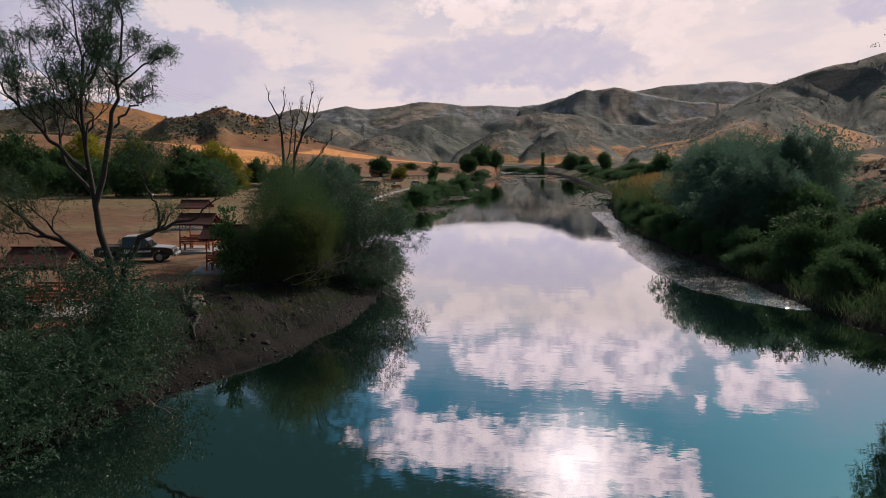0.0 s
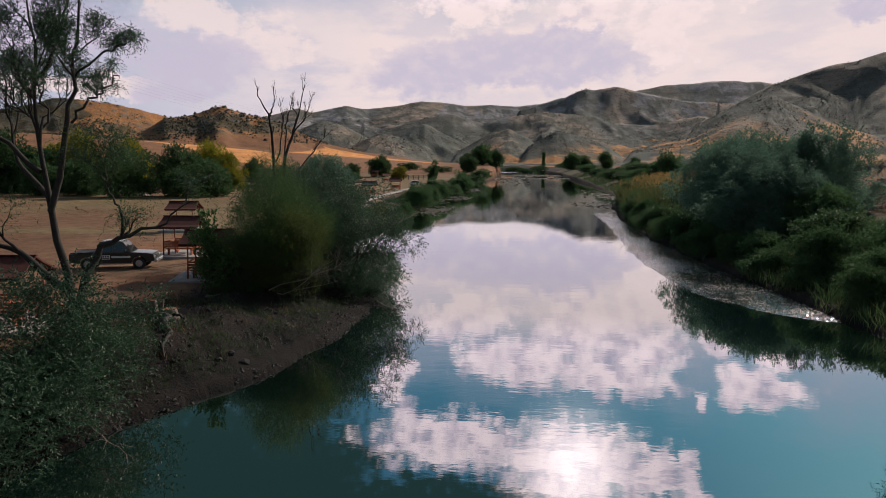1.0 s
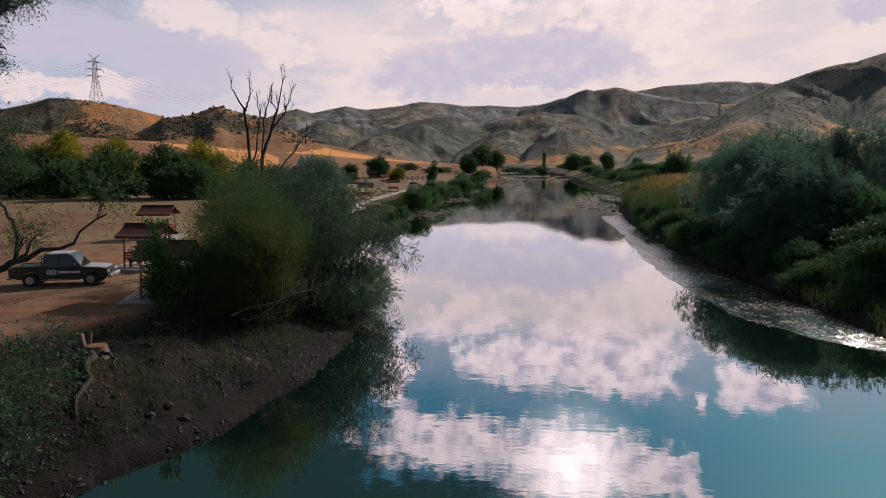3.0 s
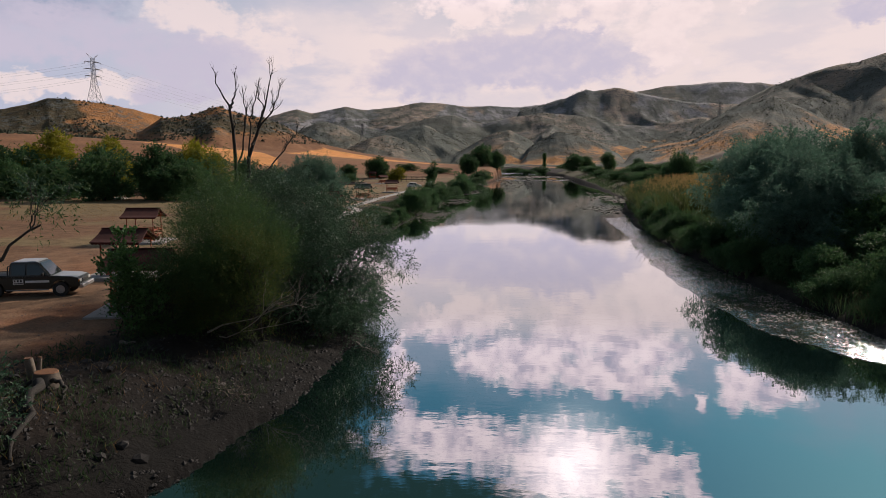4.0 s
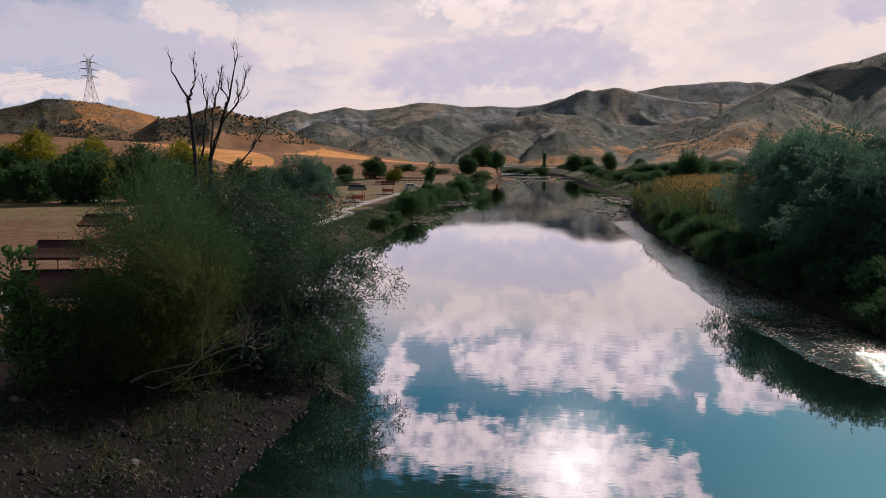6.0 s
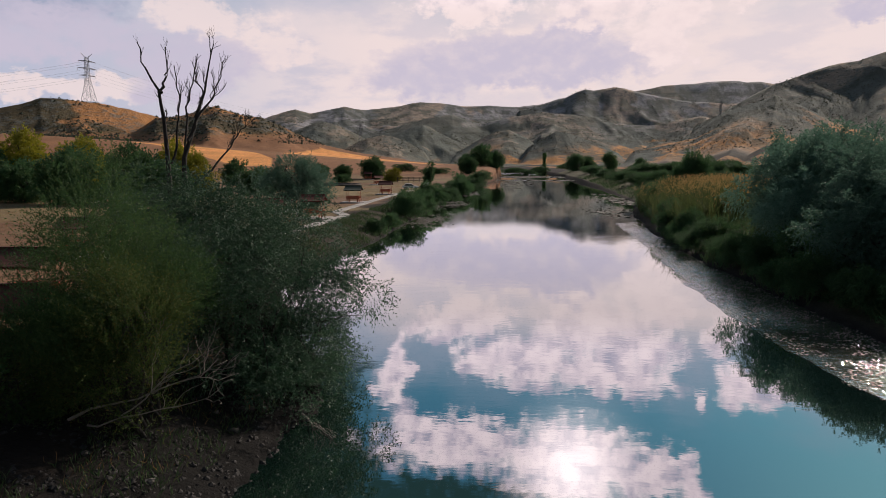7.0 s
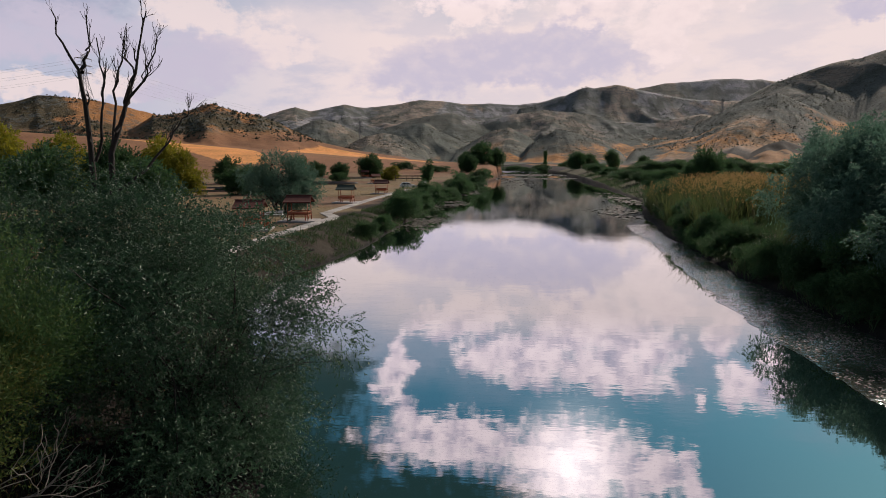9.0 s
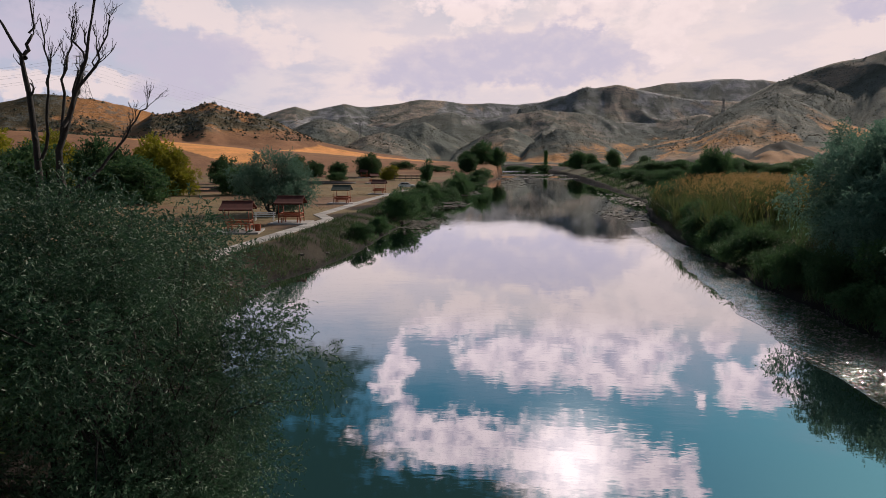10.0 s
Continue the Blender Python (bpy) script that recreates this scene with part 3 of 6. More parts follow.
def soil_colour(x, y, z):
    dl, dr = shore_left(y) - x, x - shore_right(y)
    n1, n2, n3 = fractal(x / 14, y / 14, 4, 51), fractal(x / 3.0, y / 3.0, 4, 52), fractal(x / 130, y / 130, 5, 53)
    az, far = np.degrees(np.arctan2(x, y)), np.hypot(x, y)

    def lay(base, colour, f):
        f = np.clip(f, 0, 1)[:, None]
        return base * (1 - f) + np.array(colour) * f

    col = np.tile(np.array((0.235, 0.145, 0.090)), (len(x), 1))
    # left flat: sandy yard, worn soil, bank shade painted dark near the water
    col = lay(col, (0.195, 0.108, 0.062), ease((dl - 14) / 12) * (0.6 + 0.6 * n1))
    col = lay(col, (0.25, 0.115, 0.060), ease((0.66 - n2) / 0.3) * ease((22 - dl) / 10) * (y < 60))
    # wet bank soil, taken to near black to hold the thicket and cloud shade
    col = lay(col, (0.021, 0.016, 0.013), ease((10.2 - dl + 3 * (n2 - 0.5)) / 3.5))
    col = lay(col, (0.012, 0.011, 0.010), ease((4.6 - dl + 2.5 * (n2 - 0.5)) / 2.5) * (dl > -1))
    col = lay(col, (0.22, 0.17, 0.09), (y > 60) * ease((n1 - 0.42) / 0.15) * (dl > 0) * 0.8)
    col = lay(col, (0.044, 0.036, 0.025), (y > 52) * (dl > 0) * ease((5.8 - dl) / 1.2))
    # fields
    col = lay(col, (0.27, 0.135, 0.07), (dl > 0) * ease((far - 260) / 60))
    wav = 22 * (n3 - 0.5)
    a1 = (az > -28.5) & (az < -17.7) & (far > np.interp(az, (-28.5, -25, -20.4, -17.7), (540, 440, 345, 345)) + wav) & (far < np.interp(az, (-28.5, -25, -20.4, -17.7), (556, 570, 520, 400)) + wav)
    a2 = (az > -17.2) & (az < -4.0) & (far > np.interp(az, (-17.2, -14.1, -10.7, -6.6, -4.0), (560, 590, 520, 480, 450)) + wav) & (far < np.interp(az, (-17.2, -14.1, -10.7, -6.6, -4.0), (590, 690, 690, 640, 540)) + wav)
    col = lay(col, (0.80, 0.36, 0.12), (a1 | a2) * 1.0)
    hills = ease((z - 27 - 8 * n3) / 8) * (far > 420)
    col = lay(col, (0.46, 0.215, 0.080), hills * (x < 200) * (far < 1000))
    dark = fractal(x / 75, y / 75, 5, 54) + 0.16 * ease((-x - 390) / 50) * ease((z - 42) / 14)
    col = lay(col, (0.062, 0.062, 0.034), hills * ease((dark - 0.475) / 0.05) * (far < 1000) * 0.9)
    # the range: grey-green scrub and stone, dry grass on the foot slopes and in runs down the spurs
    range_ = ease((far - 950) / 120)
    mott = fractal(x / 38, y / 38, 4, 57)
    run = fractal(x / 95 + 0.9 * (n3 - 0.5), y / 210, 5, 55)
    foot = np.clip(ease((run - 0.46) / 0.07) * ease((34 + 52 * ease((az - 5) / 9) + 0.015 * (far - 1000) - z + 80 * (n3 - 0.5)) / 30), 0, 1)
    grown = fractal(x / 170, y / 170, 4, 58)
    # haze painted into the range: colours go paler and bluer with distance
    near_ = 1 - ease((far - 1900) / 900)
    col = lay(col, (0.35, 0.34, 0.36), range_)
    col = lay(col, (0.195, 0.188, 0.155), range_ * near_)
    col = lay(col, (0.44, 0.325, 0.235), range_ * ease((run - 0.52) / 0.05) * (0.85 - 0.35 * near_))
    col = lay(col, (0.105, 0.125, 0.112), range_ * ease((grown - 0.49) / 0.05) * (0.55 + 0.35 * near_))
    col = lay(col, (0.62, 0.30, 0.11), range_ * foot)
    col = lay(col, (0.080, 0.090, 0.070), range_ * ease((mott - 0.52) / 0.05) * 0.7)
    # right bank
    col = lay(col, (0.085, 0.080, 0.040), ease(dr / 2) * (far < 500))
    col = lay(col, (0.27, 0.155, 0.085), ease((dr - 17) / 8) * (y < 150) * ease((n1 - 0.38) / 0.12))
    col = lay(col, (0.36, 0.19, 0.085), ease((dr - 25) / 20) * (y >= 150) * (far < 900) * ease((n1 - 0.3) / 0.2))
    # waterline and riverbed, darkened along with the painted bank shade
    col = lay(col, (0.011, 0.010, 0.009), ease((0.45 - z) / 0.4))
    rugged = np.clip(np.maximum(hills * (x < 200) * (far < 1000) * 0.9, range_), 0, 1)
    return np.concatenate([col, rugged[:, None]], 1)


def build_ground():
    fine, coarse = np.concatenate([np.arange(-62, -40, 0.5), np.arange(-40, 36, 0.18), np.arange(36, 62, 0.5)]), np.arange(62, 298, 2.4)
    turns = np.radians(np.concatenate([fine, coarse]))
    rings = np.concatenate([[0.4], np.geomspace(2.0, 60, 140), np.geomspace(60.6, 398, 120), np.geomspace(400, 3500, 300), np.geomspace(3540, 4800, 12)])
    r, t = np.meshgrid(rings, turns, indexing="ij")
    x, y = (r * np.sin(t)).ravel(), (12 + r * np.cos(t)).ravel()
    z = land(x, y)
    nr, nt_ = len(rings), len(turns)
    i, j = np.meshgrid(np.arange(nr - 1), np.arange(nt_), indexing="ij")
    k = (j + 1) % nt_
    faces = np.stack([i * nt_ + j, i * nt_ + k, (i + 1) * nt_ + k, (i + 1) * nt_ + j], -1).reshape(-1, 4)[:, ::-1]
    me = sheet("ground", np.stack([x, y, z], 1), faces, M_GROUND, True)
    layer = me.color_attributes.new("soil", "FLOAT_COLOR", "POINT")
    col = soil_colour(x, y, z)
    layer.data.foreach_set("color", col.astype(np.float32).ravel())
    tagged(new("ground", me), "dry river valley with sandy flats and bare hills", "ground", kind="structure")


build_ground()


def build_water():
    xs, ys = np.linspace(-120, 120, 49), np.linspace(-300, 1000, 131)
    x, y = np.meshgrid(xs, ys, indexing="ij")
    i, j = np.meshgrid(np.arange(48), np.arange(130), indexing="ij")
    f = np.stack([i * 131 + j, (i + 1) * 131 + j, (i + 1) * 131 + j + 1, i * 131 + j + 1], -1).reshape(-1, 4)
    me = sheet("water", np.stack([x.ravel(), y.ravel(), 0 * x.ravel()], 1), f, M_WATER, True)
    tagged(new("water", me), "calm green river mirroring the clouds", "water", kind="structure")


build_water()


def riffle(x0, x1, y0, y1):
    """A wind-ruffled strip lying on the calm water."""
    n = 24
    x = np.linspace(x0, x1, n)
    lo = y0 + (y1 - y0) * 0.35 * soft_noise(x * 0.3, np.zeros(n), None, 3)
    hi = y1 - (y1 - y0) * 0.35 * soft_noise(x * 0.3, np.ones(n) * 7, None, 4)
    v = np.concatenate([np.stack([x, lo, np.full(n, 0.012)], 1), np.stack([x, hi, np.full(n, 0.012)], 1)])
    i = np.arange(n - 1)
    me = sheet("riffle", v, np.stack([i, i + 1, i + 1 + n, i + n], 1), M_RIFFLE, True)
    tagged(new("riffle", me), "bright ruffled strip of river water", "water", kind="structure")


riffle(2, 38, 330, 350)
riffle(4, 42, 405, 470)
riffle(2, 36, 520, 640)


def weed_mat():
    """The river's weed-choked margin: rough, half-drowned growth along the right bank."""
    ys = np.linspace(36.3, 112, 120)
    lo = np.interp(ys, (36.2, 37, 39, 42.5, 55, 64, 86, 108, 112), (18.2, 16.6, 14.6, 12.8, 12.3, 12.7, 15.0, 16.3, 20.5)) + 0.8 * (fractal(ys * 0.6, np.zeros(120), 3, 17) - 0.5)
    hi = shore_right(ys) + 0.4
    v = np.concatenate([np.stack([lo, ys, np.full(120, 0.010)], 1), np.stack([hi, ys, np.full(120, 0.010)], 1)])
    i = np.arange(119)
    tagged(new("weed_mat", sheet("weed_mat", v, np.stack([i, i + 120, i + 121, i + 1], 1), M_MAT, True)), "rough weedy margin of the river", "water", kind="structure")


weed_mat()

# ---- plants: tools ----
def unit(v):
    return v / np.maximum(np.linalg.norm(v, axis=-1, keepdims=True), 1e-9)


def leaves(pos, way, long, wide, rng):
    """One pointed leaf at each place, along its way."""
    n = len(pos)
    side = unit(np.cross(way, rng.normal(size=(n, 3))))
    lift = unit(np.cross(side, way))
    s = rng.uniform(0.65, 1.25, (n, 1))
    a, b = pos, pos + way * long * s
    mid = pos + way * long * s * 0.45 + lift * long * 0.06
    half = side * wide * s * 0.5
    verts = np.stack([a, mid + half, b, mid - half], 1).reshape(-1, 3)
    return verts, np.arange(n * 4).reshape(-1, 4)


def sprays(origin, way, length, per, long, wide, droop, rng):
    """Twigs full of leaves, from each origin along its way."""
    n = len(origin)
    s = np.tile(np.linspace(0.15, 1.0, per), n)[:, None] + rng.uniform(-0.06, 0.06, (n * per, 1))
    o, w = np.repeat(origin, per, 0), np.repeat(way, per, 0)
    lens = np.repeat(length * rng.uniform(0.6, 1.3, (n, 1)), per, 0)
    pos = o + w * lens * s
    pos[:, 2] -= (droop * lens * s ** 2)[:, 0]
    along = w.copy()
    along[:, 2] -= 2 * droop * s[:, 0]
    out = unit(unit(along) * 0.9 + 0.75 * rng.normal(size=(n * per, 3)) * 0.8)
    return leaves(pos, out, long, wide, rng)


def crown_points(blobs, count, rng, gap=0.44, grain=0.9, inner=0.35, seed=0):
    blobs = np.array(blobs, float)
    lumps = []
    for b in blobs:
        for d in unit(rng.normal(size=(8, 3))):
            f = rng.uniform(0.26, 0.50)
            lumps.append((*(b[:3] + d * b[3:6] * rng.uniform(0.6, 1.1)), *(b[3:6].mean() * f * np.array((1, 1, 0.85)))))
    blobs = np.concatenate([blobs * np.array((1, 1, 1, 0.74, 0.74, 0.74)), np.array(lumps)])
    vol = np.prod(blobs[:, 3:6], 1) ** 0.8
    pick = rng.choice(len(blobs), int(count * 2.2), p=vol / vol.sum())
    d = unit(rng.normal(size=(len(pick), 3)))
    r = inner + (1 - inner) * rng.uniform(0, 1, (len(pick), 1)) ** 0.55
    wob = 0.42 + 1.12 * fractal(d[:, 0] * 2.6 + pick * 3.1, d[:, 1] * 2.6, 4, 60 + seed, d[:, 2] * 2.6)[:, None]
    wob = wob * (1 + 0.10 * np.abs(rng.normal(size=(len(pick), 1))))
    p = blobs[pick, :3] + d * r * wob * blobs[pick, 3:6]
    keep = fractal(p[:, 0] * grain, p[:, 1] * grain, 3, 90 + seed, p[:, 2] * grain) > gap
    p, d = p[keep][:count], d[keep][:count]
    return p, d


def tube(path, radii, sides=6):
    """A tapered round limb along a path of points."""
    path, radii = np.asarray(path, float), np.asarray(radii, float)
    tan = unit(np.gradient(path, axis=0))
    ref = np.array((0.31, 0.87, 0.39))
    u = unit(np.cross(tan, ref))
    v = np.cross(tan, u)
    ang = np.linspace(0, 2 * math.pi, sides, endpoint=False)
    ring = path[:, None] + radii[:, None, None] * (np.cos(ang)[None, :, None] * u[:, None] + np.sin(ang)[None, :, None] * v[:, None])
    n = len(path)
    i, j = np.meshgrid(np.arange(n - 1), np.arange(sides), indexing="ij")
    k = (j + 1) % sides
    return ring.reshape(-1, 3), np.stack([i * sides + j, i * sides + k, (i + 1) * sides + k, (i + 1) * sides + j], -1).reshape(-1, 4)


def gather(pairs):
    vs, fs, at = [], [], 0
    for v, f in pairs:
        vs.append(v)
        fs.append(f + at)
        at += len(v)
    return np.concatenate(vs), np.concatenate(fs)


def bent(p, q, rng, steps=7, sway=0.12, sag=0.0):
    p, q = np.asarray(p, float), np.asarray(q, float)
    s = np.linspace(0, 1, steps)[:, None]
    d = np.linalg.norm(q - p)
    walkway = p + (q - p) * s
    off = np.cumsum(rng.normal(size=(steps, 3)), 0)
    off = off - off[0] - s * (off[-1] - off[0])
    walkway = walkway + off * sway * d / steps
    walkway[:, 2] += sag * d * (4 * s * (1 - s))[:, 0]
    return walkway


def branching(path, r0, r1, rng, level, count, reach, tilt=0.55, rise=0.35, tubes=None, tips=None, sides=6):
    """Grows side branches along a limb, each with its own, and gathers the tips of the last ones."""
    n = len(path)
    tubes.append(tube(path, r1 + (r0 - r1) * (1 - np.linspace(0, 1, n)) ** 1.5, sides))
    if level == 0:
        tips.append(path)
        return
    for k in range(count):
        s = rng.uniform(0.3, 1.0)
        i = min(int(s * (n - 1)), n - 2)
        base = path[i] + (path[i + 1] - path[i]) * (s * (n - 1) - i)
        tan = unit(path[i + 1] - path[i])
        d = unit(tan * (1 - tilt) + tilt * unit(rng.normal(size=3)) + np.array((0, 0, rise)))
        size = reach * rng.uniform(0.55, 1.15) * (1.15 - 0.5 * s)
        r = (r0 + (r1 - r0) * s) * 0.6
        branching(bent(base, base + d * size, rng, 6, 0.35), r, max(r * 0.3, 0.006), rng, level - 1, max(count - 1, 2), reach * 0.55, tilt, rise, tubes, tips,
                  max(sides - 1, 3))


def plant(name, at, label, category, blobs, count, per, length, long, wide, leaf, stems=5, girth=0.09, droop=0.15, up=0.25, gap=0.44,
          seed=1, wood=None, group="", inner=0.35, grain=0.9, twigs=90):
    """A bush or broad tree: stems from the base into the crown, twigs, and a crown of single leaves. Blobs are relative to the base."""
    rng = np.random.default_rng(seed)
    root = thing(name, at, label, category, group)
    p, d = crown_points(blobs, count, rng, gap, grain, inner, seed)
    way = unit(d * np.array((1, 1, 0.6)) + 0.55 * rng.normal(size=p.shape) + np.array((0, 0, up)))
    v, f = sprays(p, way, length, per, long, wide, droop, rng)
    woods = []
    ends = [np.array(b[:3]) for b in blobs]
    for k in range(stems):
        goal = ends[k % len(ends)] + rng.normal(size=3) * 0.25 * np.array(blobs[k % len(ends)][3:6])
        foot = np.array((rng.normal() * 0.25, rng.normal() * 0.25, -0.3))
        path = bent(foot, goal, rng, 8, 0.3)
        woods.append(tube(path, np.linspace(girth * rng.uniform(0.6, 1.1), girth * 0.3, 8), 7))
        for q in p[rng.integers(0, len(p), max(twigs // stems, 1))]:
            i = rng.integers(3, 8)
            if np.linalg.norm(q - path[i]) < 4.5 * girth / 0.09:
                woods.append(tube(bent(path[i], q, rng, 5, 0.3), np.linspace(girth * 0.26, 0.006, 5), 4))
    piece("trunk", sheet("trunk", *gather(woods), wood or M_BARK, True), root)
    piece("crown", sheet("crown", v, f, leaf), root)
    return root


def spot(x, y, dz=0.0, turn=0.0, size=1.0):
    return pose(x, y, land_at(x, y) + dz, 0, 0, turn) @ Matrix.Scale(size, 4)


# ---- the left bank: near trees ----
def tall_tree():
    """The tall thin-leaved tree: three leaning trunks, long rising limbs, sparse leaves."""
    rng = np.random.default_rng(11)
    bx, by = -13.9, 24.6
    root = thing("riverside_tree", spot(bx, by), "tall sparse willow with several dark leaning trunks", "tree")
    z0 = land_at(bx, by)

    def loc(x, y, z):
        return np.array((x - bx, y - by, z - z0))
    trunks = [([loc(bx, by, z0 - 0.3), loc(-14.0, 24.7, 3.6), loc(-14.4, 24.7, 5.4), loc(-14.7, 24.8, 7.0), loc(-14.8, 24.8, 8.3), loc(-14.8, 24.9, 10.0), loc(-14.7, 24.9, 11.3), loc(-15.1, 25.0, 12.9), loc(-15.1, 25.0, 14.5)], 0.17, 6, 2.8),
              ([loc(-14.45, 24.7, 6.2), loc(-13.7, 24.6, 8.8), loc(-13.5, 24.6, 9.8), loc(-13.2, 24.5, 10.9), loc(-12.9, 24.5, 12.1), loc(-12.9, 24.4, 13.6), loc(-12.8, 24.4, 14.9)], 0.11, 5, 1.7),
              ([loc(-14.75, 24.7, 7.4), loc(-15.8, 24.5, 8.5), loc(-16.7, 24.3, 9.5), loc(-17.5, 24.2, 10.6), loc(-18.1, 24.2, 11.5)], 0.10, 5, 2.0),
              ([loc(-13.9, 24.6, 2.6), loc(-12.9, 24.7, 4.8), loc(-12.0, 24.7, 5.3), loc(-10.6, 24.8, 5.7), loc(-9.7, 24.9, 6.6)], 0.17, 2, 1.5),
              ([loc(-14.6, 24.8, 6.6), loc(-15.7, 25.2, 7.6), loc(-16.3, 25.5, 8.9), loc(-16.6, 25.8, 10.3), loc(-16.9, 26.0, 11.9)], 0.09, 4, 2.0),
              ([loc(-12.0, 24.7, 5.3), loc(-12.2, 24.9, 6.1), loc(-12.6, 25.0, 6.9), loc(-12.7, 25.0, 7.8)], 0.06, 3, 1.5),
              ([loc(-13.55, 24.6, 9.1), loc(-12.7, 24.4, 9.8), loc(-12.1, 24.3, 10.1), loc(-11.6, 24.2, 10.6)], 0.05, 3, 0.7),
              ([loc(-13.2, 24.5, 10.6), loc(-12.3, 24.8, 11.4), loc(-11.6, 25.0, 11.7)], 0.045, 3, 0.7),
              ([loc(-14.7, 24.9, 10.6), loc(-14.1, 25.1, 11.9), loc(-13.7, 25.2, 13.1), loc(-13.5, 25.2, 14.3)], 0.07, 4, 1.6),
              ([loc(-14.1, 24.7, 3.4), loc(-15.6, 24.8, 4.5), loc(-16.7, 24.8, 5.1), loc(-18.3, 24.9, 6.2), loc(-19.6, 24.9, 6.9)], 0.16, 4, 2.4)]
    tips = []
    for k, (pts, r, count, reach) in enumerate(trunks):
        pts = np.array(pts)
        s = np.linspace(0, len(pts) - 1, 14)
        path = np.stack([np.interp(s, np.arange(len(pts)), pts[:, i]) for i in range(3)], 1) + rng.normal(size=(14, 3)) * 0.05
        tubes, ends = [], []
        branching(path, r, 0.022, rng, 3, count + (3 if k < 3 else 2), reach, 0.46, 0.26, tubes, ends, 8)
        piece("trunk" if k == 0 else "limb", sheet("limb", *gather(tubes), M_BARK, True), root)
        tips += ends
    tip = np.array([t[i] for t in tips for i in (2, 4)])
    way = unit(np.array([t[-1] - t[0] for t in tips for i in (2, 4)]) + 0.4 * rng.normal(size=tip.shape))
    v, f = sprays(np.repeat(tip, 3, 0), unit(np.repeat(way, 3, 0) + 0.4 * rng.normal(size=(3 * len(tip), 3))), 0.40, 8, 0.085, 0.024, 0.25, rng)
    piece("crown", sheet("crown", v, f, M_WILLOW), root, "thin grey-green leaves")
    low = tip[(tip[:, 2] < 7.2)]
    o = np.repeat(low, 5, 0) + rng.normal(size=(len(low) * 5, 3)) * 0.42
    v, f = sprays(o, unit(rng.normal(size=o.shape) + np.array((0, 0, 0.3))), 0.5, 9, 0.085, 0.022, 0.3, rng)
    piece("crown", sheet("crown", v, f, M_OLIVE), root, "olive leaves on the low limbs")


tall_tree()

plant("willow_bush", spot(-14.8, 21.2), "dense grey-green willow bush at the water's edge", "bush",
      [(0.6, 0.6, 1.6, 2.8, 2.6, 2.0), (-2.2, -0.6, 1.5, 2.8, 2.8, 2.0), (2.4, -2.6, 0.2, 2.0, 2.4, 1.3), (-0.4, -3.4, 0.3, 2.6, 2.2, 1.4), (2.6, 2.2, 0.9, 1.5, 1.8, 1.4), (3.1, -2.2, -0.3, 2.0, 2.6, 1.4),
       (3.4, 0.2, 0.2, 1.5, 2.0, 1.4), (1.6, -5.4, -0.3, 2.2, 2.4, 1.4), (-2.4, -5.0, 0.2, 2.6, 2.4, 1.6)],
      12500, 12, 0.55, 0.105, 0.038, M_WILLOW, 9, 0.07, 0.2, 0.3, 0.42, 21)
plant("willow_bush", spot(-19.5, 18.5), "dark willow bush on the bank", "bush",
      [(0, 0, 1.8, 3.2, 3.2, 2.2), (2.4, -2.6, 1.0, 2.6, 2.4, 1.8), (-3, 1, 1.5, 2.5, 2.5, 2.0)],
      7000, 11, 0.55, 0.11, 0.038, M_WILLOW, 7, 0.07, 0.2, 0.3, 0.42, 22)

# the thicket on the point
plant("willow_tree", spot(-8.6, 41.8), "silvery-green willow hanging over the water", "tree",
      [(0.7, -0.6, 3.0, 2.7, 3.2, 2.6), (-1.0, 1.4, 4.6, 2.8, 3.0, 2.2), (2.0, -1.6, 0.6, 1.8, 2.4, 1.5), (1.8, 1.0, 0.6, 1.9, 2.4, 1.4), (2.2, -0.8, -0.3, 1.4, 2.2, 1.0), (-0.5, -2.2, 3.2, 2.2, 2.2, 2.3), (2.1, 1.6, 2.4, 1.8, 2.4, 1.9)],
      13000, 12, 0.6, 0.10, 0.032, M_WILLOW, 9, 0.11, 0.35, 0.15, 0.42, 31, twigs=160)
plant("willow_tree", spot(-11.8, 44.5), "dark blue-green willow in the bank thicket", "tree",
      [(0.2, 0, 4.4, 2.8, 2.8, 2.4), (-2.4, 1.0, 3.6, 2.6, 2.6, 2.6), (1.6, 2.4, 3.8, 2.6, 2.4, 2.4), (-0.6, -1.4, 2.6, 2.4, 2.2, 2.0)],
      9000, 12, 0.6, 0.10, 0.036, M_WILLOW, 8, 0.11, 0.3, 0.15, 0.42, 32, twigs=120)
plant("tamarisk_bush", spot(-11.0, 37.8), "olive-green feathery tamarisk in the bank thicket", "bush",
      [(-0.4, 0, 3.6, 2.2, 2.0, 2.7), (-1.6, -0.4, 2.2, 1.6, 1.6, 1.9), (1.2, 0.2, 3.2, 1.7, 1.8, 2.2), (0.2, -0.8, 1.4, 1.9, 1.5, 1.4), (-2.0, -0.8, 0.9, 1.4, 1.4, 1.2), (-0.6, -1.4, 0.6, 2.0, 1.2, 0.9)],
      9500, 12, 0.85, 0.085, 0.024, M_OLIVE, 14, 0.06, 0.0, 0.95, 0.47, 33, inner=0.15, grain=1.3, twigs=260)
plant("tamarisk_bush", spot(-9.3, 35.9), "yellowing tamarisk in the bank thicket", "bush",
      [(0.0, -0.2, 2.6, 1.7, 1.6, 1.7), (-0.8, -0.6, 1.5, 1.4, 1.2, 1.2)],
      4200, 12, 0.65, 0.085, 0.022, M_YELLOWGREEN, 10, 0.05, 0.0, 0.9, 0.47, 34, inner=0.15, grain=1.3, twigs=160)
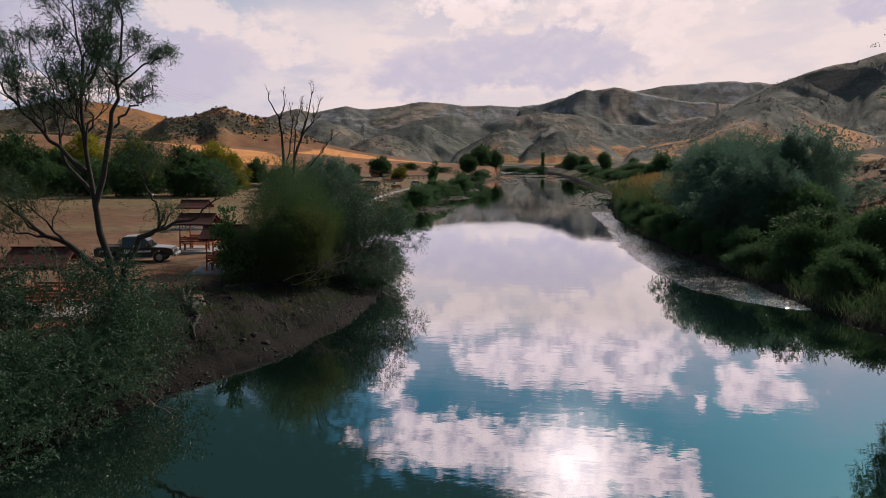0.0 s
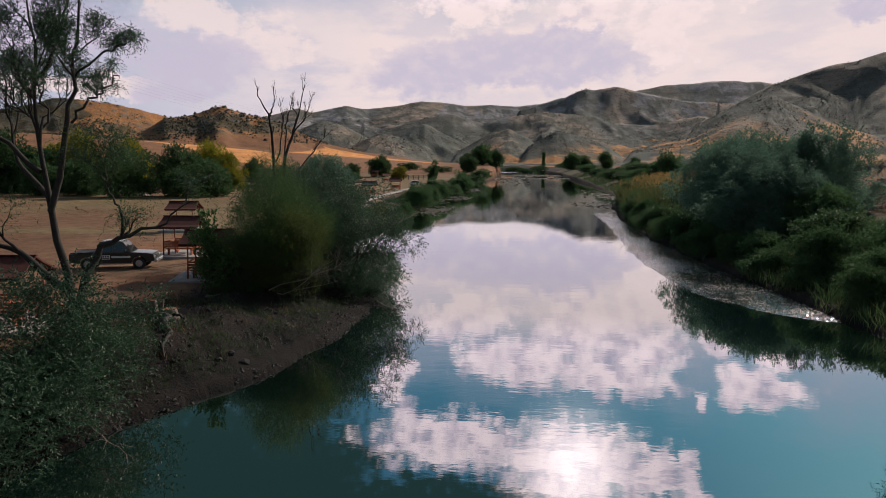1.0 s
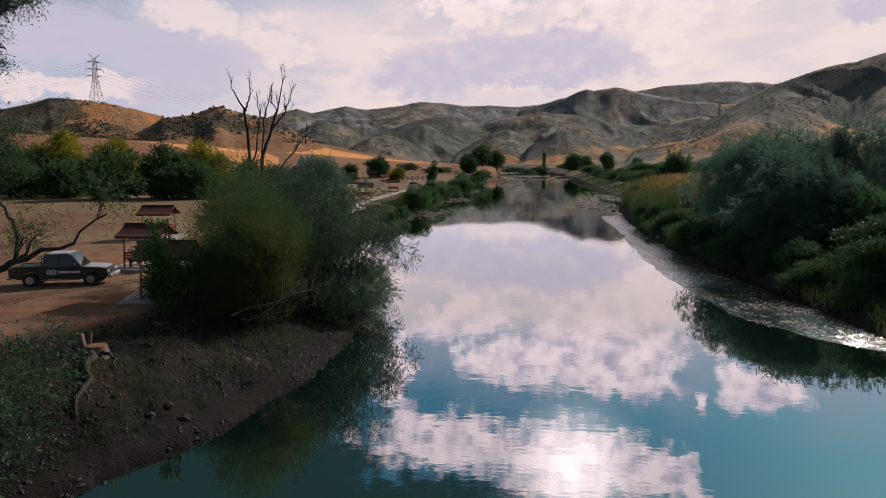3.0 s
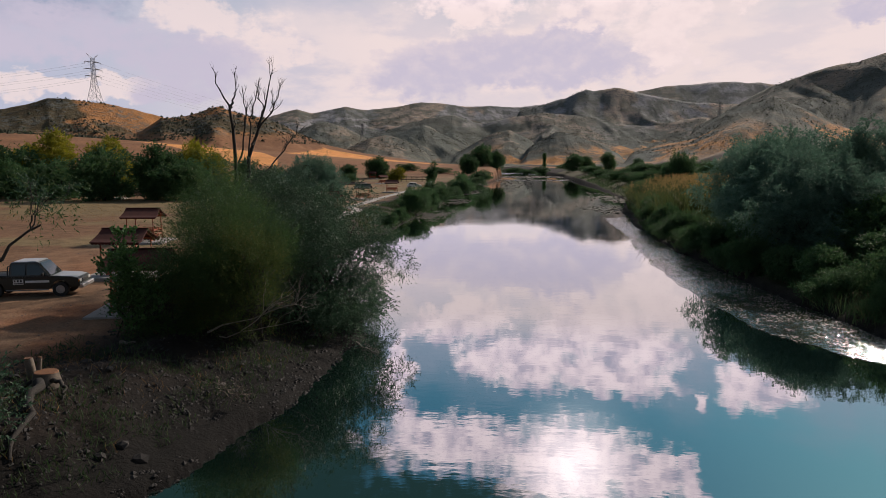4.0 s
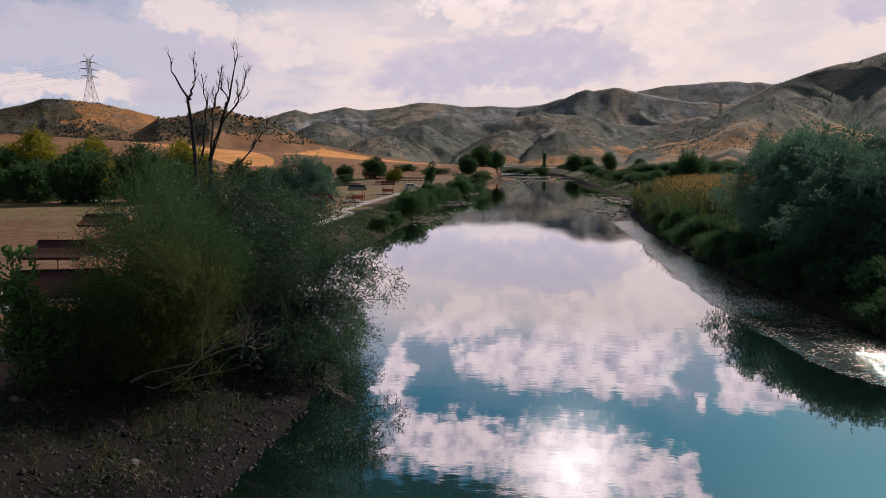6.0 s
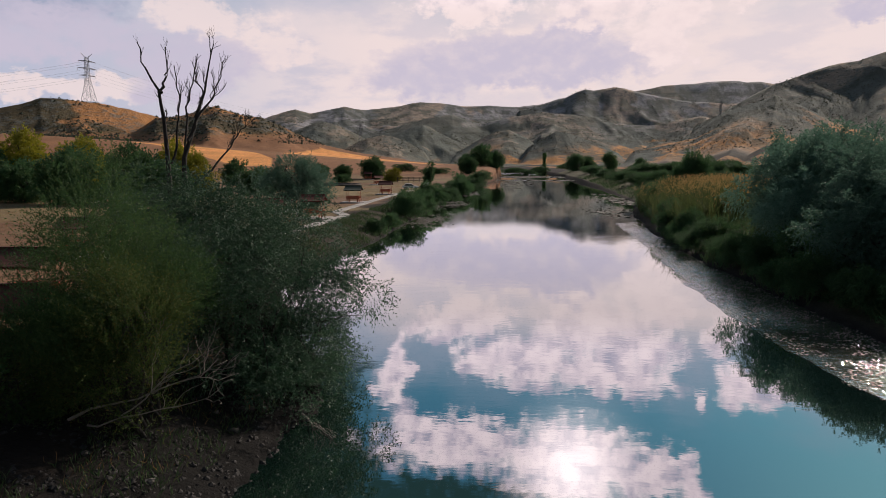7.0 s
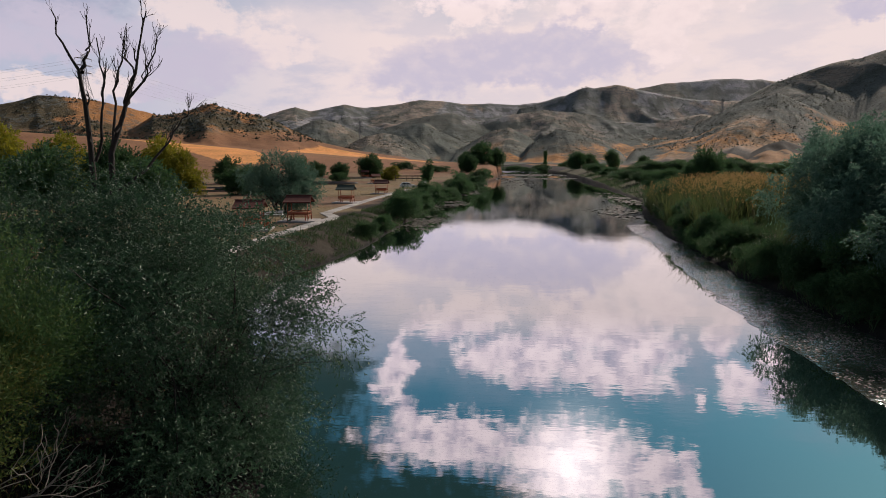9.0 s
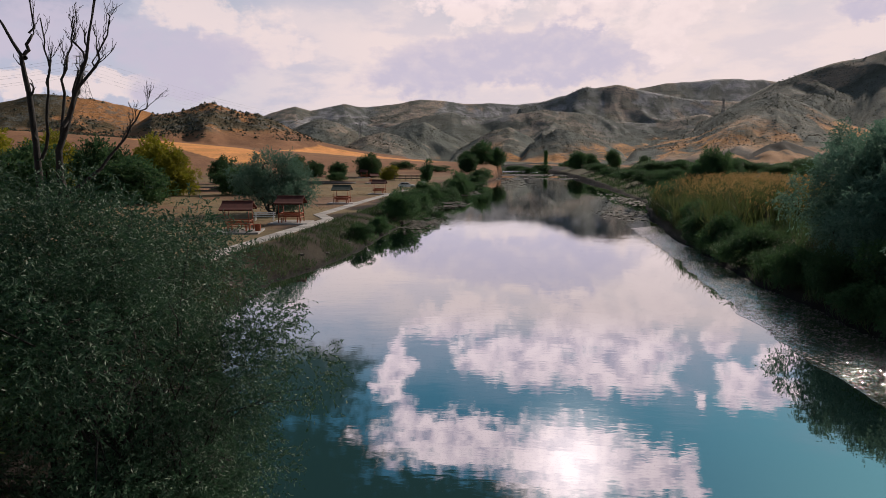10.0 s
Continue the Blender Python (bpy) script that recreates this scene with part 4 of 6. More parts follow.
plant("tamarisk_bush", spot(-12.4, 34.9), "dark olive tamarisk shoots at the foot of the thicket", "bush",
      [(0.0, 0.0, 1.3, 1.2, 1.1, 1.3), (0.9, 0.5, 1.7, 1.2, 1.1, 1.5), (-0.6, 0.2, 0.9, 0.9, 0.9, 0.9)],
      3600, 12, 0.7, 0.085, 0.022, M_OLIVE, 9, 0.04, 0.0, 0.95, 0.46, 36, inner=0.15, grain=1.3, twigs=120)
plant("poplar_sapling", spot(-13.4, 34.4), "bright green poplar sapling beside the thicket", "sapling",
      [(0, 0, 1.8, 0.6, 0.6, 1.5), (0.1, 0, 3.2, 0.4, 0.4, 1.1), (0.9, 0.1, 1.2, 0.6, 0.6, 1.1)],
      700, 9, 0.3, 0.12, 0.085, M_SAPLING, 5, 0.03, 0.0, 0.9, 0.36, 35)


def dead_tree():
    """Bare upright stems of a dead poplar behind the thicket."""
    rng = np.random.default_rng(8)
    bx, by = -15.2, 49.7
    root = thing("dead_tree", spot(bx, by), "bare dead tree with dark forked stems", "tree")
    stems = [([(0, 0, -0.3), (0.05, 0, 4.0), (0.0, 0, 6.4), (-0.05, 0, 8.9), (-0.1, 0, 9.9), (-0.7, 0.1, 10.75), (-0.95, 0.1, 11.4), (-1.2, 0.1, 12.3)], 0.17, 2, 0.8),
             ([(-0.1, 0, 9.8), (0.05, 0.1, 10.3), (0.2, 0.1, 10.9), (0.1, 0.1, 11.9)], 0.08, 2, 0.7),
             ([(0.5, 0.1, -0.3), (0.75, 0, 4.0), (0.85, 0, 6.45), (1.25, 0, 7.85), (1.65, 0, 9.2), (2.0, 0.1, 10.35), (2.25, 0.1, 11.45), (2.45, 0.1, 12.0)], 0.18, 3, 1.2),
             ([(0.8, 0.1, 5.5), (0.85, 0.3, 8.9), (1.1, 0.4, 10.0), (1.4, 0.4, 10.9), (1.5, 0.4, 11.4)], 0.06, 3, 0.9),
             ([(0.3, 0.0, 6.6), (0.75, -0.2, 8.4), (0.95, -0.3, 9.8), (0.7, -0.3, 11.0)], 0.06, 3, 0.9),
             ([(1.2, -0.1, 7.7), (1.6, -0.2, 8.6), (2.3, -0.2, 9.5), (2.75, -0.2, 10.35), (2.95, -0.2, 11.0)], 0.08, 4, 1.0),
             ([(1.65, 0.1, 9.3), (1.75, 0.2, 10.0), (1.5, 0.2, 10.6), (1.55, 0.2, 11.2)], 0.05, 3, 0.7),
             ([(1.0, 0.2, 5.6), (2.0, 0.4, 6.4), (2.75, 0.5, 7.3), (3.3, 0.5, 8.0), (3.7, 0.5, 8.5)], 0.07, 4, 1.0),
             ([(-0.3, -0.4, -0.3), (-0.9, -1.2, 2.0), (-1.1, -1.8, 4.6)], 0.08, 3, 0.9)]
    for k, (pts, r, count, reach) in enumerate(stems):
        pts = np.array(pts, float)
        s = np.linspace(0, len(pts) - 1, 13)
        path = np.stack([np.interp(s, np.arange(len(pts)), pts[:, i]) for i in range(3)], 1) + rng.normal(size=(13, 3)) * 0.05
        tubes, ends = [], []
        branching(path, r, 0.020, rng, 2, count + 3, reach, 0.30, 0.4, tubes, ends, 7)
        piece("trunk" if k == 0 else "limb", sheet("limb", *gather(tubes), M_BARK, True), root)


dead_tree()


# ---- trees further off: a few kinds, each tree with its own size and turn ----
def far_tree(kind, seed, blobs, leaf, count, per, length, long, wide, stems, girth, up=0.3, gap=0.44, droop=0.1, twigs=40):
    return plant(kind, Matrix.Identity(4), "", "", blobs, count, per, length, long, wide, leaf, stems, girth, droop, up, gap, seed, twigs=twigs)


def plant_copies(model, label, category, places, group=""):
    """Copies of a model tree at (x, y, size, turn); the first takes the model itself."""
    tagged(model, label, category, group)
    for k, (x, y, size, turn) in enumerate(places):
        vary = Matrix.Diagonal((1 + 0.18 * math.sin(k * 2.3), 1.0, 1 + 0.2 * math.sin(k * 1.7 + 1), 1))
        if category == "bush" and y > 200:
            vary = vary @ Matrix.Diagonal((1.3, 1.2, 0.62, 1))
        m = spot(x, y, -0.1, turn, size) @ vary
        if k == 0:
            model.matrix_basis = m
        else:
            ob = copy_thing(model, Matrix.Identity(4))
            ob.matrix_basis = m


ROUND = [(0, 0, 3.2, 2.6, 2.6, 2.3), (1.3, 0.6, 2.4, 1.8, 1.9, 1.7), (-1.4, -0.4, 2.6, 1.8, 1.8, 1.8), (0.2, -1.0, 4.4, 1.5, 1.5, 1.2), (-0.3, 1.2, 1.5, 1.9, 1.7, 1.4), (0.9, -1.0, 1.0, 1.5, 1.5, 1.0), (-1.2, -0.8, 1.1, 1.4, 1.4, 1.1)]
WIDE = [(0, 0, 2.2, 2.4, 2.2, 1.8), (2.0, 0.5, 1.7, 1.8, 1.8, 1.5), (-1.9, 0.4, 1.8, 1.9, 1.8, 1.6), (0.6, -1.2, 1.2, 2.2, 1.5, 1.1), (-0.6, 0.2, 3.4, 1.5, 1.5, 1.0)]
plant_copies(far_tree("willow_tree", 51, ROUND, M_GREEN, 2600, 9, 0.6, 0.26, 0.12, 5, 0.10), "rounded dark green willow tree on the flat", "tree",
             [(-96, 128, 1.9, 0), (-66, 119, 1.5, 80), (-76, 122, 1.6, 10), (-90, 132, 1.7, 40), (-104, 126, 1.8, 110), (-120, 134, 1.9, 10), (-47, 150, 1.3, 10), (-80, 150, 1.5, 70), (-58, 123, 1.5, 200), (-52, 121, 1.4, 30), (-112, 131, 1.6, 150), (-84, 121, 1.1, 270), (-43, 258, 1.35, 10),
              (-55, 262, 1.15, 140), (-62, 255, 1.1, 220), (-70, 262, 1.1, 60), (-5.8, 386, 2.2, 40), (-13, 380, 1.6, 190), (2, 392, 1.7, 300),
              (-74, 206, 1.2, 90), (-12, 330, 0.9, 20), (-130, 150, 1.6, 75), (-10, 300, 1.2, 130)], "trees on the flat")
plant_copies(far_tree("willow_tree", 52, ROUND, M_YELLOW, 2400, 9, 0.55, 0.24, 0.11, 5, 0.09, 0.4), "yellowing rounded willow tree on the flat", "tree",
             [(-86, 136, 1.75, 0), (-77, 138, 1.7, 120), (-104, 142, 1.7, 60), (-96, 140, 1.65, 100), (-62, 148, 1.5, 200), (-66, 152, 1.45, 290), (-33, 239, 0.95, 40), (-58, 146, 1.3, 150)],
             "trees on the flat")
plant_copies(far_tree("willow_tree", 53, WIDE, M_GREYLEAF, 4200, 9, 0.5, 0.15, 0.055, 7, 0.12, 0.3, 0.47, 0.15, 120), "broad grey-green willow tree beside a shelter", "tree",
             [(-26.2, 106, 1.45, 0)])
plant_copies(far_tree("bush", 54, WIDE, M_GREEN, 2400, 9, 0.5, 0.20, 0.09, 5, 0.06), "low dark green bush", "bush",
             [(-11.8, 112, 0.7, 0), (-12.6, 120, 0.78, 60), (-11.0, 128, 0.8, 150), (-10.8, 138, 0.8, 210), (-12.0, 146, 0.7, 20), (-9.2, 160, 0.75, 0), (-9.2, 172, 0.8, 90),
              (-8.4, 186, 1.0, 200), (-8.6, 200, 1.1, 300), (-6.6, 222, 1.1, 40), (-5.5, 246, 1.2, 130), (-4, 270, 1.2, 70), (-12.6, 90, 0.36, 30), (-12.2, 98, 0.5, 100),
              (-100, 170, 1.3, 0), (-85, 180, 1.3, 40), (-48, 230, 1.0, 90), (-24, 300, 1.3, 30), (-40, 320, 1.3, 200)],
             "bushes along the bank")
plant_copies(far_tree("small_tree", 55, [(0, 0, 2.2, 1.1, 1.1, 1.5), (0.2, 0, 3.4, 0.7, 0.7, 1.0), (-0.4, 0.2, 1.4, 0.9, 0.9, 0.8)], M_GREEN, 1300, 8, 0.4, 0.16, 0.07, 3, 0.07),
             "small dark conical tree by the car park", "tree", [(-17.4, 203, 1.35, 0)])
plant_copies(far_tree("poplar_tree", 56, [(0, 0, 5.5, 1.2, 1.2, 5.0), (0.1, 0, 9.5, 0.8, 0.8, 3.0)], M_SAPLING, 1600, 7, 0.8, 0.45, 0.22, 2, 0.2), "slender columnar poplar in the valley", "tree",
             [(56.5, 741, 1.15, 0)])

# ---- the right bank ----
BANKBUSH = [(0, 0, 3.4, 3.0, 2.8, 2.6), (2.6, 1.0, 3.0, 2.6, 2.6, 2.6), (-2.2, -0.6, 2.0, 2.4, 2.4, 1.9), (0.6, -2.0, 1.6, 2.8, 2.0, 1.6), (1.0, 1.2, 5.2, 2.0, 2.0, 1.6)]
plant_copies(far_tree("willow_bush", 61, BANKBUSH, M_GREYLEAF, 9500, 10, 0.6, 0.15, 0.055, 9, 0.09, 0.2, 0.43, 0.3, 90), "large dark grey-green willow bush on the bank", "bush",
             [(22.8, 69, 1.15, 40), (22.8, 59, 0.95, 10), (26.6, 61, 1.0, 190), (31, 71, 1.2, 90), (24.6, 72, 1.15, 0), (29.0, 79, 1.25, 70), (34.0, 76, 1.3, 160), (23.6, 64, 1.05, 230),
              (28.2, 67, 1.2, 300), (36, 84, 0.9, 20)], "willows on the bank")
plant_copies(far_tree("bush", 62, WIDE, M_GREEN, 3200, 9, 0.45, 0.17, 0.075, 6, 0.05, 0.3), "low green bush at the water's edge", "bush",
             [(18.4, 58, 0.55, 0), (18.6, 66, 0.6, 70), (18.6, 73, 0.6, 130), (18.8, 79, 0.7, 200), (19.2, 86, 0.65, 250), (19.8, 92, 0.7, 20), (18.3, 62, 0.5, 40), (18.4, 69.5, 0.55, 10), (18.7, 54, 0.5, 90), (19.0, 49, 0.5, 200), (19.4, 44, 0.5, 300), (19.8, 38, 0.45, 30), (21.5, 99, 0.7, 90), (22.4, 107, 0.7, 160),
              (23.6, 114, 0.75, 230), (25.0, 122, 0.8, 300), (27.0, 131, 0.9, 40), (29.5, 138, 0.9, 110), (32.0, 147, 1.0, 180), (34.5, 158, 1.0, 250), (37.0, 172, 1.1, 320),
              (39.5, 190, 1.1, 10), (41.0, 210, 1.1, 80), (42.5, 232, 1.2, 150), (43.5, 256, 1.2, 220), (45, 285, 1.3, 300), (47, 320, 1.3, 50), (50, 360, 1.4, 120), (62, 250, 1.3, 10), (78, 265, 1.5, 80), (95, 255, 1.4, 150), (112, 270, 1.6, 220), (130, 262, 1.5, 290), (150, 280, 1.7, 30), (70, 330, 1.8, 100),
              (100, 345, 1.9, 170), (135, 350, 2.0, 240), (170, 340, 2.0, 310), (200, 300, 1.9, 50), (60, 410, 1.8, 120), (120, 470, 2.2, 190), (160, 480, 2.3, 260), (210, 420, 2.2, 330),
              (58, 296, 1.7, 15), (66, 301, 2.0, 70), (73, 298, 1.8, 140), (80, 304, 2.1, 200), (88, 300, 1.9, 260), (95, 306, 2.2, 320), (103, 302, 1.8, 30), (110, 308, 2.1, 95), (118, 303, 2.0, 155),
              (126, 309, 2.2, 215), (134, 305, 1.9, 275), (142, 311, 2.3, 335), (151, 307, 2.0, 45), (160, 313, 2.2, 105), (48, 170, 1.1, 20), (55, 180, 1.2, 90), (66, 172, 1.1, 160), (80, 178, 1.3, 230), (95, 190, 1.4, 300), (30, 560, 2.4, 40), (44, 600, 2.6, 110), (20, 640, 2.6, 180), (70, 640, 2.8, 250),
              (20.2, 52, 0.6, 60), (21.2, 46, 0.65, 140), (22.0, 40, 0.6, 10), (24.5, 50, 0.8, 30), (27.0, 57, 0.9, 80), (25.0, 44, 0.7, 170), (22.5, 34, 0.6, 220),
              (24.0, 57, 0.9, 300), (20.4, 61, 0.8, 340), (27.5, 46, 0.7, 100), (26, 37, 0.6, 130)], "bushes along the bank")
plant_copies(far_tree("willow_tree", 63, ROUND, M_GREEN, 4500, 9, 0.5, 0.19, 0.085, 6, 0.10, 0.4), "dense upright dark green tree on the bank", "tree",
             [(34.8, 139, 1.12, 0), (32.5, 150, 0.8, 90), (54, 457, 2.3, 40), (63, 462, 1.7, 130), (77, 459, 1.7, 220), (92, 440, 1.4, 310), (110, 430, 1.2, 10),
              (60, 200, 0.9, 60), (74, 190, 0.8, 200)], "trees on the bank")
plant_copies(far_tree("willow_tree", 64, [(0, 0, 9.5, 2.4, 2.6, 3.4), (1.5, 0.5, 7.0, 2.2, 2.2, 2.5), (-0.6, -0.4, 6.4, 1.6, 1.6, 1.4), (0.4, 0, 12.6, 1.6, 1.6, 1.8)], M_GREEN, 6000, 10, 0.6, 0.14, 0.055, 7, 0.16),
             "tall dark green tree on the bank", "tree", [(27.0, 42.0, 1.0, 0)])


# ---- reeds, grass, floating leaves, scrub ----
def blades(name, label, xy, height, width, leaf, seed, lean=0.25, category="grass"):
    rng = np.random.default_rng(seed)
    n = len(xy)
    z = land(xy[:, 0], xy[:, 1])
    pos = np.column_stack([xy, z - 0.03])
    way = unit(np.column_stack([rng.normal(size=(n, 2)) * lean, np.ones(n)]))
    h = height * rng.uniform(0.5, 1.2, (n, 1))
    side = unit(np.cross(way, rng.normal(size=(n, 3)))) * width
    tip = pos + way * h
    tip[:, :2] += rng.normal(size=(n, 2)) * 0.22 * h
    mid = pos + way * h * 0.5
    verts = np.stack([pos, mid + side * 0.5, tip, mid - side * 0.5], 1).reshape(-1, 3)
    me = sheet(name, verts, np.arange(n * 4).reshape(-1, 4), leaf)
    tagged(new(name, me), label, category, kind="stuff")
    return tip


def scatter(n, x0, x1, y0, y1, seed, scale=0.3, over=0.45):
    rng = np.random.default_rng(seed)
    p = np.column_stack([rng.uniform(x0, x1, n), rng.uniform(y0, y1, n)])
    return p[fractal(p[:, 0] * scale, p[:, 1] * scale, 3, seed) > over]


def right_of(p, lo, hi):
    d = p[:, 0] - shore_right(p[:, 1])
    return p[(d > lo) & (d < hi)]


def left_of(p, lo, hi):
    d = shore_left(p[:, 1]) - p[:, 0]
    return p[(d > lo) & (d < hi)]


tips = blades("reeds", "tall green reeds with golden plumes on the bank", right_of(scatter(26000, 18, 44, 88, 136, 71, 0.25, 0.42), 1.0, 18), 3.5, 0.08, M_REED, 72, 0.12, "reeds")
rng = np.random.default_rng(73)
top = tips[tips[:, 0] > 23.5]
top = top[rng.uniform(size=len(top)) < 0.45]
v, f = sprays(top - np.array((0, 0, 0.25)), unit(rng.normal(size=top.shape) * 0.3 + np.array((0.2, 0, 1))), 0.4, 5, 0.2, 0.07, 0.2, rng)
tagged(new("reed_plumes", sheet("reed_plumes", v, f, M_PLUME)), "golden feathery reed plumes", "reeds", kind="stuff")
blades("bank_grass", "dark green bank grass and weeds", right_of(scatter(60000, 16, 40, 24, 92, 74, 0.4, 0.36), 0.1, 17), 1.05, 0.05, M_GRASS, 75, 0.35)
blades("bank_grass", "rough grass along the far bank", right_of(scatter(30000, 20, 60, 130, 330, 76, 0.2, 0.42), 0.3, 9), 1.1, 0.09, M_GRASS, 77, 0.3)
blades("dry_grass", "tufts of dry orange grass on the slope", right_of(scatter(24000, 26, 62, 40, 130, 78, 0.3, 0.5), 12, 40), 0.5, 0.05, M_DRYGRASS, 79, 0.4)
blades("bank_weeds", "dark weeds along the left bank", left_of(scatter(60000, -24, -6, 48, 130, 80, 0.5, 0.38), 0.1, 5.4), 0.55, 0.045, M_GRASS, 81, 0.4)
blades("bank_weeds", "dark weeds along the left bank further up", left_of(scatter(20000, -24, 2, 130, 330, 82, 0.3, 0.42), 0.2, 6.0), 1.0, 0.08, M_GRASS, 83, 0.35)
blades("dry_grass", "small dry grass tufts by the water", left_of(scatter(9000, -16, -6, 25, 62, 84, 1.2, 0.60), 1.5, 8), 0.35, 0.012, M_DRYGRASS, 85, 0.5)
blades("bank_weeds", "low dark weeds on the gravel bank", left_of(scatter(24000, -17, -5, 18, 48, 88, 0.9, 0.46), 1.0, 9), 0.32, 0.025, M_GRASS, 89, 0.5)
blades("dry_grass", "sparse dry grass on the flat", left_of(scatter(26000, -90, -15, 70, 220, 86, 0.12, 0.52), 9, 90), 0.18, 0.05, M_DRYGRASS, 87, 0.5)


def floating(name, label, xy, size, seed):
    """Round leaves lying on the water, a little curled and tilted."""
    rng = np.random.default_rng(seed)
    n = len(xy)
    ang = np.linspace(0, 2 * math.pi, 6, endpoint=False)[None] + rng.uniform(0, 6.3, (n, 1))
    r = size * rng.uniform(0.45, 1.2, (n, 1)) * rng.uniform(0.8, 1.15, (n, 6))
    dx, dy = r * np.cos(ang), r * np.sin(ang)
    tilt = rng.normal(size=(n, 2)) * 0.10
    z = 0.015 + rng.uniform(0, 0.03, (n, 1)) + dx * tilt[:, :1] + dy * tilt[:, 1:]
    verts = np.stack([xy[:, :1] + dx, xy[:, 1:] + dy, np.maximum(z, 0.006)], -1).reshape(-1, 3)
    tagged(new(name, sheet(name, verts, np.arange(n * 6).reshape(-1, 6), M_LILY)), label, "water plants", kind="stuff")


def mat_edge(y):
    return np.interp(y, (36.2, 37, 39, 42.5, 55, 64, 86, 108, 112), (18.2, 16.6, 14.6, 12.8, 12.3, 12.7, 15.0, 16.3, 20.5))


p = scatter(40000, 11, 24, 36, 114, 91, 1.6, 0.46)
d = p[:, 0] - mat_edge(p[:, 1])
ragged = 0.9 * (fractal(p[:, 0] * 0.8, p[:, 1] * 0.8, 3, 92) - 0.4)
floating("floating_leaves", "mat of floating pond leaves on the river", p[(d > ragged) & (p[:, 0] < shore_right(p[:, 1]) + 0.3)], 0.055, 93)


def leaf_patch(cx, cy, rx, ry, n, size, seed):
    rng = np.random.default_rng(seed)
    p = np.column_stack([cx + rx * rng.normal(size=n) * 0.5, cy + ry * rng.normal(size=n) * 0.5])
    p = p[fractal(p[:, 0] * 0.9, p[:, 1] * 0.5, 3, seed) > 0.45]
    p = p[(p[:, 0] > shore_left(p[:, 1]) - 0.2) & (p[:, 0] < shore_right(p[:, 1]) + 0.2)]
    floating("floating_leaves", "patch of floating leaves near the bank", p, size, seed)


leaf_patch(-9.6, 112, 3.0, 9, 1400, 0.2, 94)
leaf_patch(-8.2, 150, 3.0, 10, 900, 0.3, 95)
leaf_patch(-6.8, 195, 3.0, 12, 900, 0.4, 96)
leaf_patch(21, 128, 4, 10, 900, 0.3, 97)
leaf_patch(29, 165, 5, 22, 1200, 0.35, 98)
leaf_patch(22, 345, 24, 8, 2200, 0.7, 99)
leaf_patch(24, 430, 30, 26, 3500, 0.9, 100)
leaf_patch(8, 300, 6, 50, 700, 0.5, 101)


def hill_scrub():
    """Low round bushes dotted over the hills and the range."""
    rng = np.random.default_rng(14)
    az = np.radians(np.concatenate([rng.uniform(-42, -8, 16000), rng.uniform(-20, 36, 76000)]))
    far = np.concatenate([rng.uniform(500, 800, 16000), rng.uniform(950, 3000, 76000)])
    x, y = far * np.sin(az), far * np.cos(az)
    z = land(x, y)
    thick = fractal(x / 70, y / 70, 4, 15)
    keep = (z > 27) & (rng.uniform(size=len(x)) < ease((thick - 0.36) / 0.25))
    x, y, z, far = x[keep], y[keep], z[keep], far[keep]
    n = len(x)
    size = (0.5 + 1.6 * rng.uniform(size=n) ** 2.5) * np.interp(far, (500, 900, 1000, 2900), (1.0, 1.0, 0.85, 1.5))
    base = np.array([(1, 0, 0), (0.31, 0.95, 0), (-0.81, 0.59, 0), (-0.81, -0.59, 0), (0.31, -0.95, 0), (0, 0, 1.0)])
    ball = base[None] * size[:, None, None] * rng.uniform(0.7, 1.3, (n, 6, 1)) + np.stack([x, y, z - 0.1], 1)[:, None]
    tri = np.array([(0, 1, 5), (1, 2, 5), (2, 3, 5), (3, 4, 5), (4, 0, 5)])
    faces = (np.arange(n)[:, None, None] * 6 + tri[None]).reshape(-1, 3)
    tagged(new("hill_scrub", sheet("hill_scrub", ball.reshape(-1, 3), faces, M_SCRUB)), "dark scrub dotted over dry hillsides", "scrub", kind="stuff")


hill_scrub()

# ---- shelters, path, yard ----
def curved_roof(length, half, eave, ridge, thick=0.07):
    """A gable roof whose slopes sweep outwards towards the eaves."""
    prof = [(-half, eave), (-half * 0.72, eave + 0.13), (-half * 0.36, eave + (ridge - eave) * 0.58), (0, ridge),
            (half * 0.36, eave + (ridge - eave) * 0.58), (half * 0.72, eave + 0.13), (half, eave)]
    low = [(y, z - thick) for y, z in reversed(prof)]
    bm = bmesh.new()
    rings = [[bm.verts.new((x * (1.0 if abs(y) > half * 0.5 else 0.95), y, z)) for y, z in prof + low] for x in (-length / 2, length / 2)]
    n = len(rings[0])
    for i in range(n):
        bm.faces.new((rings[0][i], rings[0][(i + 1) % n], rings[1][(i + 1) % n], rings[1][i]))
    m = len(prof)
    for r in rings:
        for i in range(m - 1):
            bm.faces.new((r[i], r[i + 1], r[n - 2 - i], r[n - 1 - i]))
    bmesh.ops.recalc_face_normals(bm, faces=bm.faces)
    return bm


def scallops(length, y, z):
    """The cut edging that hangs under an eave."""
    bm = bmesh.new()
    n = 14
    w = length / n
    for k in range(n):
        x = -length / 2 + k * w
        pts = [(x, 0), (x, -0.07), (x + w * 0.25, -0.11), (x + w * 0.75, -0.11), (x + w, -0.07), (x + w, 0)]
        f = bm.faces.new([bm.verts.new((px, y, z + pz)) for px, pz in pts])
        up = bmesh.ops.extrude_face_region(bm, geom=[f])
        bmesh.ops.translate(bm, vec=(0, 0.02, 0), verts=[v for v in up["geom"] if isinstance(v, bmesh.types.BMVert)])
    bmesh.ops.recalc_face_normals(bm, faces=bm.faces)
    return bm


